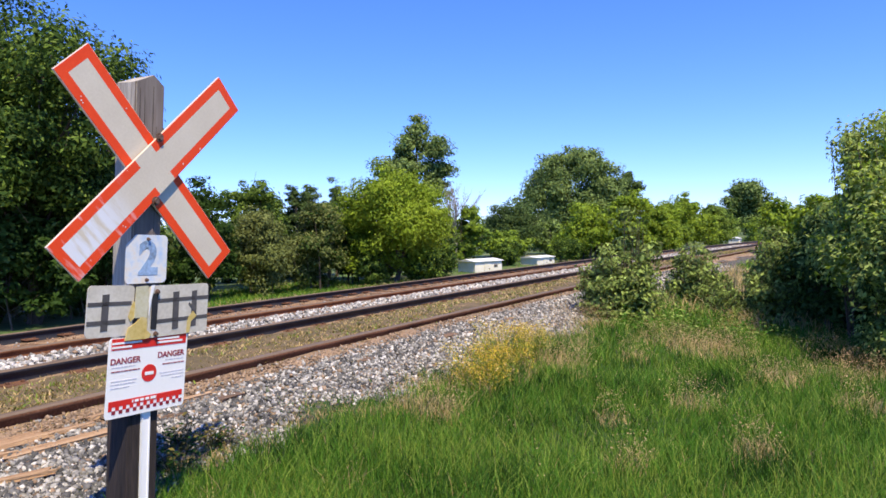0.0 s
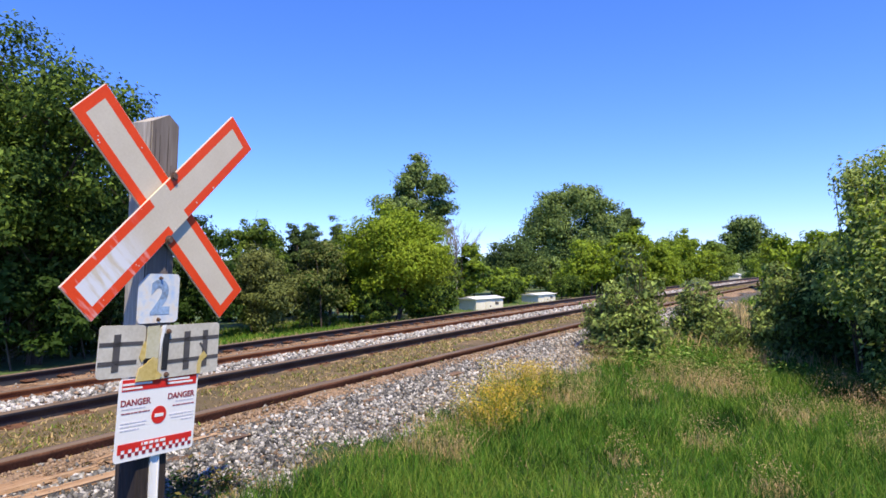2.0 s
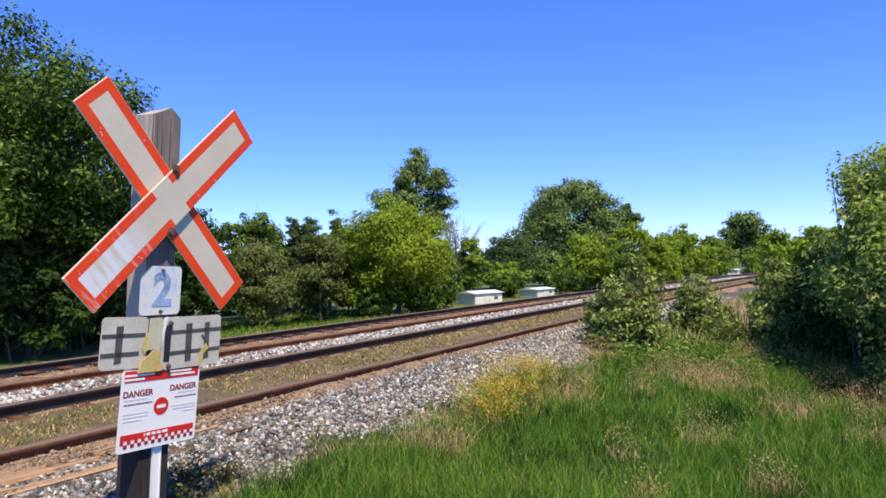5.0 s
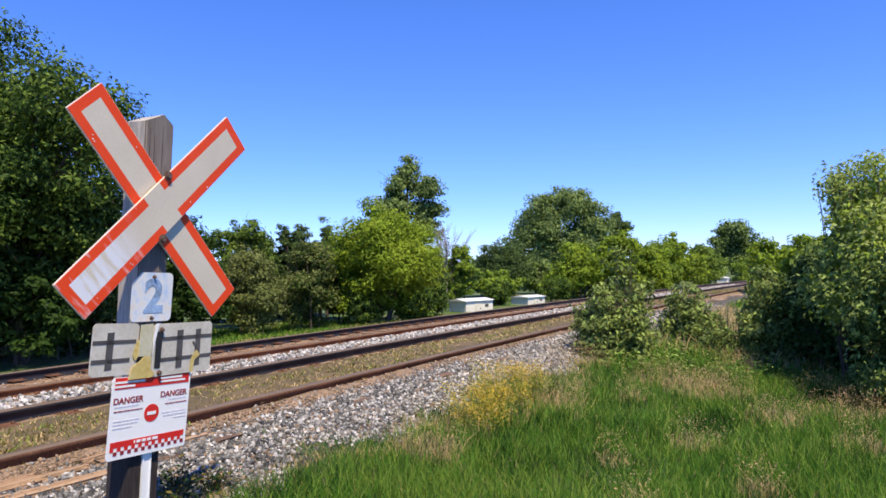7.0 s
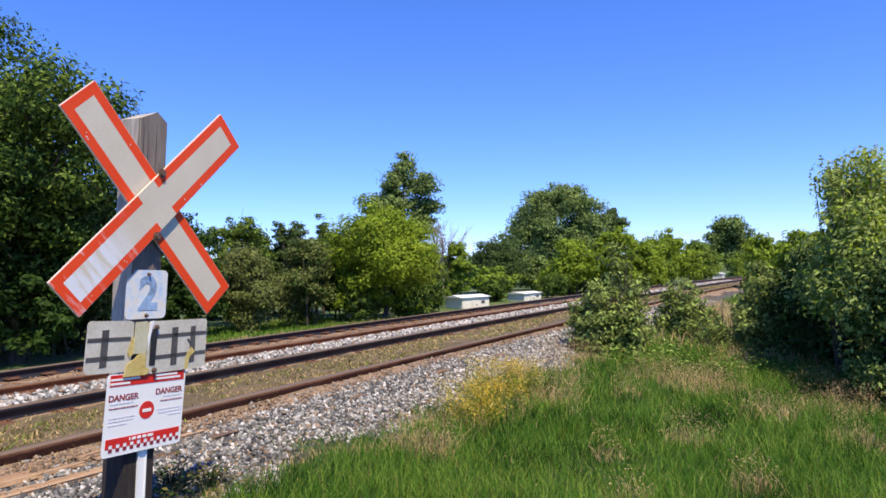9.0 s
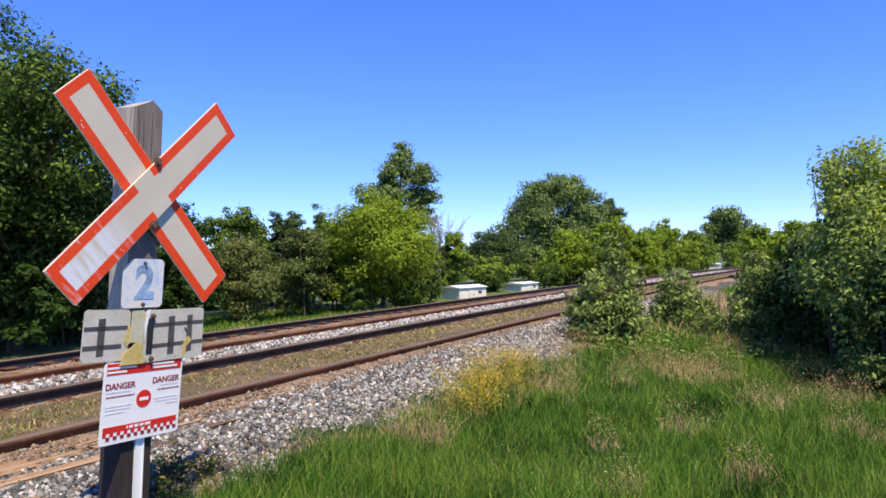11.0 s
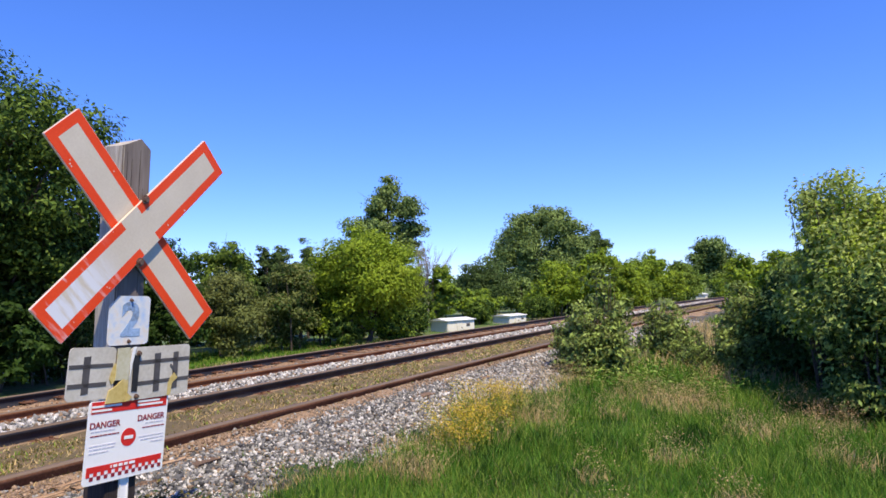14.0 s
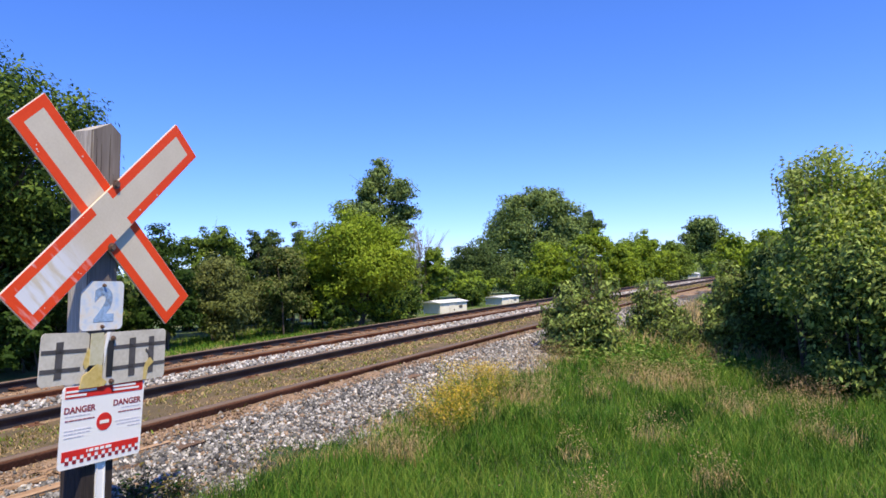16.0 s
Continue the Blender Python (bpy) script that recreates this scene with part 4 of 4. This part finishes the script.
def blades(rng, x, y, h, w, lean, mats_index):
    """Three-cornered bent blades: two quads become four corners and a tip."""
    n = len(x)
    z = height(x, y) - 0.01
    a = rng.uniform(0, 2 * math.pi, n)
    dx, dy = np.cos(a), np.sin(a)
    lx, ly = rng.normal(0, lean, n) * h + 0.05 * h, rng.normal(0, lean, n) * h
    p0 = np.stack([x - dx * w, y - dy * w, z], 1)
    p1 = np.stack([x + dx * w, y + dy * w, z], 1)
    p2 = np.stack([x + dx * w * 0.7 + lx * 0.35, y + dy * w * 0.7 + ly * 0.35, z + h * 0.6], 1)
    p3 = np.stack([x - dx * w * 0.7 + lx * 0.35, y - dy * w * 0.7 + ly * 0.35, z + h * 0.6], 1)
    p4 = np.stack([x + lx, y + ly, z + h], 1)
    V = np.stack([p0, p1, p2, p3, p4], 1).reshape(-1, 3)
    b = np.arange(n)[:, None] * 5
    F = np.concatenate([b + [0, 1, 2], b + [0, 2, 3], b + [3, 2, 4]], 1).reshape(-1, 3)
    return V, F, np.repeat(mats_index, 3)


def patchy(x, y, s, seed):
    """Smooth noise, about -1 to 1."""
    r = np.random.default_rng(seed)
    t = 0
    for k in range(5):
        a, b, c, d = r.normal(0, 1, 4)
        t = t + np.sin((x * a + y * b) * s + c * 6 + 1.3 * np.sin((y * a - x * d) * s * 0.7))
    return t / 3.2


STRAW = ((8.8, 0.9, 0.55), (9.1, 1.5, 0.35), (11.2, 2.3, 0.5), (9.8, 2.7, 0.4), (5.4, 2.5, 0.22), (7.0, 2.15, 0.24), (6.1, 0.75, 0.22), (8.9, 2.95, 0.4), (6.3, 2.5, 0.3), (7.3, 2.75, 0.34), (8.0, -0.5, 0.4),
         (9.6, -0.5, 0.4), (5.4, 1.3, 0.17), (4.6, 2.45, 0.24), (10.8, 0.7, 0.35), (7.4, 0.2, 0.24), (5.0, 0.2, 0.18), (4.4, 0.9, 0.15), (7.8, 1.6, 0.2), (6.6, -0.6, 0.25), (8.0, 2.3, 0.25))


def straw(x, y):
    """How strawy the meadow is: round dry spots, frayed by fine noise."""
    t = 0
    for px, py, pr in STRAW:
        t = t + np.exp(-((x - px) ** 2 + (y - py) ** 2) / pr ** 2)
    return t


def grass():
    rng = np.random.default_rng(101)
    # denser towards the photographer
    n = 262000
    r = 2.5 + 12.5 * rng.random(n) ** 1.3
    r = np.abs(r + rng.normal(0, 0.25, n))
    a = np.radians(rng.uniform(-16, 62, n) + rng.normal(0, 3, n))
    x, y = r * np.cos(a), r * np.sin(a)
    v = y - rail_line(x)
    edge = -1.05 + 0.16 * np.sin(x * 1.9) + 0.12 * np.sin(x * 4.7 + 1) + rng.normal(0, 0.1, n)
    keep = v < edge
    x, y, v, r = x[keep], y[keep], v[keep], r[keep]
    n = len(x)
    dry = straw(x, y) + 0.35 * patchy(x, y, 6.5, 6) + 0.55 * np.clip((v + 1.7) * 1.6, 0, 1) - 0.1
    idx = np.where(rng.random(n) < 0.38 + 0.14 * patchy(x, y, 2.9, 7), 1, 0)
    idx[(dry > 0.36) & (rng.random(n) < 0.62)] = 2
    idx[rng.random(n) < 0.014] = 2
    idx[(idx < 2) & (patchy(x, y, 3.7, 15) + rng.normal(0, 0.5, n) > 0.8)] = 3
    h = rng.uniform(0.06, 0.2, n) * (1 + 0.3 * patchy(x, y, 1.7, 8)) * np.where(idx == 2, 0.85, 1.0)
    h *= np.clip((-v - 0.9) * 0.9 + 0.45, 0.4, 1.0)
    V, F, I = blades(rng, x, y, h, 0.0017 + 0.00028 * r, 0.45, idx)
    tagged(soup("grass", V, F, [G1, G2, G3, G0], index=I), "long green grass with dry straw patches beside the ballast", "grass", kind="stuff")
    # fluffy seed heads over the dry spots and along the ballast's edge
    m = 62000
    r, a = 3.6 + 9.5 * rng.random(m) ** 0.9, np.radians(rng.uniform(-12, 48, m))
    x, y = r * np.cos(a), r * np.sin(a)
    v = y - rail_line(x)
    keep = (v < -1.0 + rng.normal(0, 0.12, m)) & (straw(x, y) + 0.3 * patchy(x, y, 6.5, 6) + 0.4 * np.clip((v + 1.6) * 1.6, 0, 1) > 0.28 + np.where(r < 6.8, 1.1, 0.7) * rng.random(m))
    x, y = x[keep], y[keep]
    tip = np.stack([x, y, height(x, y) + rng.uniform(0.1, 0.27, len(x))], 1)
    c = np.repeat(tip, 8, 0) + rng.normal(0, 1, (len(tip) * 8, 3)) * (0.035, 0.035, 0.05)
    V, F = leaves(rng, c, np.tile((0, 0, 0.6), (len(c), 1)), 0.0072)
    tagged(soup("seed_heads", V, F, [G3, G6], index=rng.choice(2, len(F), p=(0.6, 0.4))), "dry tan seed heads above the grass", "grass", kind="stuff")
    # broad-leaved weeds round the feet of the bushes
    m = 1100
    r, a = rng.uniform(9.6, 14.5, m), np.radians(rng.uniform(-3, 17, m))
    x, y = r * np.cos(a), r * np.sin(a)
    keep = (patchy(x, y, 1.6, 31) + rng.normal(0, 0.3, m) > 0.05) & (y - rail_line(x) < -1.2)
    x, y = x[keep], y[keep]
    tip = np.stack([x, y, height(x, y) + rng.uniform(0.05, 0.2, len(x))], 1)
    c = np.repeat(tip, 12, 0) + rng.normal(0, 1, (len(tip) * 12, 3)) * (0.07, 0.07, 0.07)
    V, F = leaves(rng, c, np.tile((0, 0, 0.8), (len(c), 1)), 0.03)
    tagged(soup("broadleaf_weeds", V, F, [L_NEAR, G1], index=rng.choice(2, len(F), p=(0.45, 0.55))), "low broad-leaved green weeds at the foot of bushes", "weeds", kind="stuff")
    # the rest of the meadow around the standing place
    n = 52000
    x, y = rng.uniform(-9, 5, n), rng.uniform(-9, 3.3, n)
    keep = (y - rail_line(x) < -1.1 + rng.normal(0, 0.08, n)) & ~((np.hypot(x, y) > 2.6 + rng.normal(0, 0.3, n)) & (np.arctan2(y, x) > -0.28 + rng.normal(0, 0.05, n)) & (np.arctan2(y, x) < 1.08))
    x, y = x[keep], y[keep]
    idx = np.where(rng.random(len(x)) < 0.3, 1, 0)
    idx[(patchy(x, y, 2.3, 5) > 0.75) & (rng.random(len(x)) < 0.5)] = 2
    idx[(idx < 2) & (patchy(x, y, 3.7, 15) + rng.normal(0, 0.5, len(x)) > 0.8)] = 3
    V, F, I = blades(rng, x, y, rng.uniform(0.08, 0.24, len(x)), np.full(len(x), 0.007), 0.45, idx)
    tagged(soup("meadow_grass", V, F, [G1, G2, G3, G0], index=I), "long green meadow grass with straw", "grass", kind="stuff")
    # verge beyond the far track
    x = np.concatenate([rng.uniform(8, 19.5, 20000), rng.uniform(19.5, 48, 7000)])
    v = np.concatenate([rng.uniform(7.1, 12, 20000), rng.uniform(7.6, 14, 7000)])
    y = v + rail_line(x)
    keep = np.arctan2(y, x) < radians(46) + rng.normal(0, 0.02, len(x))
    x, y = x[keep], y[keep]
    n = len(x)
    idx = np.where(patchy(x, y, 0.8, 9) + rng.normal(0, 0.4, n) > 0.8, 2, np.where(rng.random(n) < 0.35, 1, 0))
    V, F, I = blades(rng, x, y, np.where(x > 19.5, 0.5, 1.0) * rng.uniform(0.05, 0.2, n), np.full(n, 0.011), 0.45, idx)
    tagged(soup("verge_grass", V, F, [G1, G2, G3], index=I), "rough green grass verge beyond the far track", "grass", kind="stuff")
    # the bank and field along the near side
    n = 26000
    x = 11 + 32 * rng.random(n) ** 1.5
    v = rng.uniform(-9, -1.1, n)
    y = v + rail_line(x)
    idx = np.where(patchy(x, y, 0.9, 10) + rng.normal(0, 0.4, n) > 0.15, 2, np.where(rng.random(n) < 0.4, 1, 0))
    V, F, I = blades(rng, x, y, rng.uniform(0.12, 0.36, n), 0.004 + 0.0004 * x, 0.35, idx)
    tagged(soup("lineside_grass", V, F, [G1, G2, G3], index=I), "rough grass and straw along the near track", "grass", kind="stuff")


def weeds():
    rng = np.random.default_rng(111)
    n = 42000
    x = 1.5 + 34 * rng.random(n) ** 1.5
    v = np.where(rng.random(n) < 0.75, rng.uniform(0.14, 1.36, n), rng.uniform(-0.3, 1.9, n))
    y = v + rail_line(x)
    keep = patchy(x, y, 2.0, 12) + rng.normal(0, 0.35, n) > -0.15
    x, y = x[keep], y[keep]
    idx = np.where(rng.random(len(x)) < 0.5, 2, np.where(rng.random(len(x)) < 0.7, 1, 0))
    V, F, I = blades(rng, x, y, rng.uniform(0.012, 0.045, len(x)), np.full(len(x), 0.005) + 0.00035 * x, 0.8, idx)
    tagged(soup("track_weeds", V, F, [G2, G5, G3], index=I), "low yellow-green weeds growing between the rails", "weeds", kind="stuff")


def stones(name, label, mats, x, y, size, rng, lift=0.0, share=(1.0,)):
    """Angular broken stones, each a squashed and skewed eight-sided lump."""
    bm = bmesh.new()
    for p in ((1, 0, 0), (-1, 0, 0), (0, 1, 0), (0, -1, 0), (0.2, 0.1, 1), (-0.1, 0.2, -1)):
        bm.verts.new(p)
    bm.verts.ensure_lookup_table()
    for f in ((0, 2, 4), (2, 1, 4), (1, 3, 4), (3, 0, 4), (2, 0, 5), (1, 2, 5), (3, 1, 5), (0, 3, 5)):
        bm.faces.new([bm.verts[i] for i in f])
    bm.verts.index_update()
    bm.verts.ensure_lookup_table()
    bv = np.array([v.co[:] for v in bm.verts])
    bf = np.array([[v.index for v in f.verts] for f in bm.faces])
    bm.free()
    n = len(x)
    k = len(bv)
    sc = size[:, None, None] * rng.uniform(0.55, 1.25, (n, 1, 3))
    P = bv[None] * sc * rng.uniform(0.72, 1.22, (n, k, 1))
    q = rng.normal(0, 1, (n, 4))
    q /= np.linalg.norm(q, axis=1, keepdims=True)
    w, i, j, l = q.T
    R = np.stack([1 - 2 * (j * j + l * l), 2 * (i * j - l * w), 2 * (i * l + j * w), 2 * (i * j + l * w), 1 - 2 * (i * i + l * l), 2 * (j * l - i * w),
                  2 * (i * l - j * w), 2 * (j * l + i * w), 1 - 2 * (i * i + j * j)], 1).reshape(n, 3, 3)
    P = np.einsum("nij,nkj->nki", R, P)
    P += np.stack([x, y, height(x, y) + size * rng.uniform(0.1, 0.6, n) + lift], 1)[:, None, :]
    F = (bf[None] + (np.arange(n) * k)[:, None, None]).reshape(-1, 3)
    idx = np.repeat(rng.choice(len(mats), n, p=np.array(share) / sum(share)), len(bf))
    return tagged(soup(name, P.reshape(-1, 3), F, mats, index=idx), label, "ballast", kind="stuff")


def ballast():
    rng = np.random.default_rng(121)
    n = 54000
    x = 1.8 + 21 * rng.random(n) ** 1.7
    v = rng.uniform(-1.5, -0.2, n)
    edge = -1.12 + 0.16 * np.sin(x * 1.9) + 0.12 * np.sin(x * 4.7 + 1)
    keep = (v > edge - np.abs(rng.normal(0, 0.07, n))) & (v < -0.24 - 0.035 * np.clip(7 - x, 0, 5) + rng.normal(0, 0.04, n))
    x, v = x[keep], v[keep]
    stones("ballast_stones", "loose grey and white broken ballast stones", [M_STONE, M_STONE_PALE, M_STONE_DARK, M_STONE_RUST], x, v + rail_line(x), rng.uniform(0.01, 0.025, len(x)) + 0.0007 * x, rng, share=(0.35, 0.22, 0.36, 0.07))
    n = 6000
    x = rng.uniform(-9, 1.8, n)
    v = rng.uniform(-1.2, -0.36, n)
    stones("shoulder_ballast", "loose grey ballast stones along the near track", [M_STONE, M_STONE_PALE, M_STONE_DARK], x, v + rail_line(x), rng.uniform(0.016, 0.036, n), rng, share=(0.35, 0.38, 0.27))
    n = 6000
    x = 1.8 + 14 * rng.random(n) ** 1.6
    v = -0.06 - rng.random(n) * (0.2 + 0.05 * np.clip(7 - x, 0, 5))
    stones("rusty_ballast", "rust-stained brown gravel along the near rail", [M_STONE_RUST, M_STONE], x, v + rail_line(x), rng.uniform(0.008, 0.022, n), rng, share=(0.85, 0.15))
    n = 11000
    x = 2.5 + 40 * rng.random(n) ** 1.4
    v = rng.uniform(1.72, 3.1, n)
    stones("middle_ballast", "pale broken ballast stones between the two tracks", [M_STONE_PALE, M_STONE, M_STONE_RUST], x, v + rail_line(x), rng.uniform(0.018, 0.036, n) + 0.0007 * x, rng, share=(0.6, 0.3, 0.1))
    n = 6500
    x = 3 + 40 * rng.random(n) ** 1.4
    v = rng.uniform(3.4, 6.9, n)
    stones("far_ballast", "rust-brown gravel around the far track", [M_STONE_RED, M_STONE], x, v + rail_line(x), rng.uniform(0.014, 0.028, n), rng, share=(0.8, 0.2))


def yellow_weeds():
    """A clump of yellow-flowering weeds at the ballast's edge."""
    for x, y, w, h, seed in ((5.75, 2.6, 0.3, 0.36, 1), (6.6, 2.7, 0.28, 0.44, 2), (6.15, 2.55, 0.28, 0.32, 3), (5.5, 2.45, 0.22, 0.26, 4), (6.95, 2.6, 0.24, 0.38, 5)):
        rng = np.random.default_rng(130 + seed)
        th = tagged(empty("flowering_weed", pose(x, y, float(height(x, y)) - 0.02)), "clump of yellow-flowering weed at the edge of ballast", "weed", "yellow weeds")
        tubes, tips = [], []
        for q in range(46):
            a, r = rng.uniform(0, 6.28), w * math.sqrt(rng.random())
            f = np.array((r * 0.5 * math.cos(a), r * 0.5 * math.sin(a), 0))
            e = np.array((r * 1.15 * math.cos(a), r * 1.15 * math.sin(a), h * rng.uniform(0.55, 1.05)))
            tubes.append(tube_arrays([f, (f + e) / 2 + (0, 0, 0.03), e], [0.004, 0.003, 0.0015], 3))
            tips.append(e)
        V, F = merge(tubes)
        soup("stalk", V, F, G2, th)
        tips = np.array(tips)
        c = np.repeat(tips, 34, 0) + rng.normal(0, 1, (len(tips) * 34, 3)) * (0.042, 0.042, 0.04)
        V, F = leaves(rng, c, np.tile((0, 0, 1.0), (len(c), 1)), 0.0105)
        soup("blossom", V, F, [G4, G2, G3], th, index=rng.choice(3, len(F), p=(0.8, 0.1, 0.1)))
        c = np.repeat(tips, 10, 0) * np.array((0.9, 0.9, 0.55)) + rng.normal(0, 0.04, (len(tips) * 10, 3))
        c[:, 2] = np.abs(c[:, 2])
        V, F = leaves(rng, c, np.tile((0, 0, 1.0), (len(c), 1)), 0.014)
        soup("foliage", V, F, G2, th)


def planks():
    """Broken boards lying along the near rail."""
    rng = random.Random(5)
    for x0, v, ln, w, yaw in ((1.5, -0.2, 0.7, 0.035, -3.0), (2.35, -0.3, 0.4, 0.03, -9.0), (2.8, -0.25, 0.3, 0.025, 6.0), (1.95, -0.38, 0.3, 0.028, -14.0), (0.7, -0.24, 0.45, 0.03, 2.0),
                                   (1.0, -0.3, 1.5, 0.06, -2.4), (0.2, -0.45, 1.2, 0.06, -4.0), (2.2, -0.47, 0.6, 0.045, -7.0), (1.5, -0.56, 0.5, 0.055, 8.0), (2.9, -0.34, 0.8, 0.03, -4.0), (1.9, -0.66, 0.35, 0.03, -20.0)):
        bm = bmesh.new()
        box(bm, 0, ln, -w, w, -0.012, 0.014, 0.004)
        for q in bm.verts:
            # split, ragged ends
            if q.co.x > ln * 0.9 or q.co.x < ln * 0.1:
                q.co.x += rng.uniform(-0.06, 0.06)
            q.co.y += rng.uniform(-0.006, 0.006)
        y = float(rail_line(x0)) + v
        me = bpy.data.meshes.new("plank")
        bm.to_mesh(me)
        bm.free()
        ob = finish("plank", me, M_PLANK)
        ob.matrix_world = pose(x0, y, float(height(x0 + ln / 2, y)) + 0.008, rng.uniform(-4, 4), 0, yaw)
        tagged(ob, "broken sandy-brown weathered board lying beside the rail", "plank", "broken boards")


def dry_weed(x, y, h, seed):
    """A dark, half-dead weed with bare stalks and a few leaves."""
    rng = np.random.default_rng(seed)
    th = tagged(empty("dry_weed", pose(x, y, float(height(x, y)) - 0.02)), "dark half-dead weed with bare stalks in ballast", "weed", "dry weeds")
    tips = []
    for q in range(16):
        a, o = rng.uniform(0, 6.28), rng.uniform(0.02, 0.2)
        f = np.array((0.03 * math.cos(a), 0.03 * math.sin(a), 0))
        e = np.array((o * math.cos(a), o * math.sin(a), h * rng.uniform(0.5, 1.0)))
        V, F = tube_arrays([f, (f + e) / 2 + (0, 0, 0.03), e], [0.004, 0.003, 0.0015], 4)
        soup("stalk", V, F, M_BARK, th)
        tips.append(e)
    c = np.repeat(np.array(tips), 16, 0) * rng.uniform(0.3, 1.0, (16 * 16, 1)) + rng.normal(0, 0.025, (16 * 16, 3))
    c[:, 2] = np.abs(c[:, 2])
    V, F = leaves(rng, c, np.tile((0, 0, 1.0), (len(c), 1)), 0.02)
    soup("foliage", V, F, [G0, G5], th, index=rng.choice(2, len(F), p=(0.5, 0.5)))


def hut(deg, r, w, d, top, turn, label):
    """A low white metal hut with a shallow pitched roof, door and vent."""
    x, y = spot(deg, r)
    g = float(height(x, y))
    th = tagged(empty("hut", pose(x, y, g, 0, 0, turn)), label, "hut", "white huts")
    h = top - g
    part("wall", box(bmesh.new(), -w, w, -d, d, -0.4, h * 0.82, 0.01), M_SHED, th)
    bm = bmesh.new()
    e = 0.08
    vs = [bm.verts.new(p) for p in ((-w - e, -d - e, h * 0.82), (w + e, -d - e, h * 0.82), (w + e, d + e, h * 0.82), (-w - e, d + e, h * 0.82), (-w - e, 0, h), (w + e, 0, h))]
    for f in ((0, 1, 5, 4), (2, 3, 4, 5), (0, 4, 3), (1, 2, 5), (3, 2, 1, 0)):
        bm.faces.new([vs[i] for i in f])
    part("roof", bm, M_ROOF, th)
    door = part("door", box(bmesh.new(), -0.3 * w, 0.1 * w, -d - 0.02, -d + 0.01, -0.3, h * 0.6, 0.004), M_SHED, th)
    part("handle", box(bmesh.new(), 0.0, 0.03 * w + 0.01, -d - 0.05, -d - 0.02, h * 0.2, h * 0.3, 0.002), M_BARS, door)
    part("vent", box(bmesh.new(), 0.4 * w, 0.65 * w, -d - 0.02, -d + 0.01, h * 0.35, h * 0.55, 0.004), M_BARS, th)


def motions():
    """The near bushes rock slightly in the breeze; nothing else moves."""
    for k, (th, x, y, g) in enumerate(SWAYING):
        rows = []
        for step in range(41):
            t = step * 0.4
            a = 0.45 * math.sin(2.7 * t + k) + 0.25 * math.sin(1.3 * t + 2 * k)
            b = 0.4 * math.sin(2.2 * t + 1.7 * k) + 0.2 * math.sin(3.6 * t + k)
            rows.append((t, pose(x, y, g, a, b, 0)))
        walk(th, rows)


far_woods()
dead_tree()
hut(24.6, 29.0, 0.76, 0.55, 0.41, -24, "low white metal hut beyond the far track")
hut(19.8, 34.3, 0.76, 0.5, 0.29, -14, "low white metal hut with flat pale roof")
hut(4.5, 63.0, 0.6, 0.4, 0.6, -5, "small white cabinet far along the track")
ballast()
yellow_weeds()
planks()
dry_weed(2.92, 3.3, 0.25, 141)
dry_weed(3.12, 3.2, 0.18, 142)
dry_weed(2.75, 3.12, 0.2, 143)
weeds()
grass()
motions()
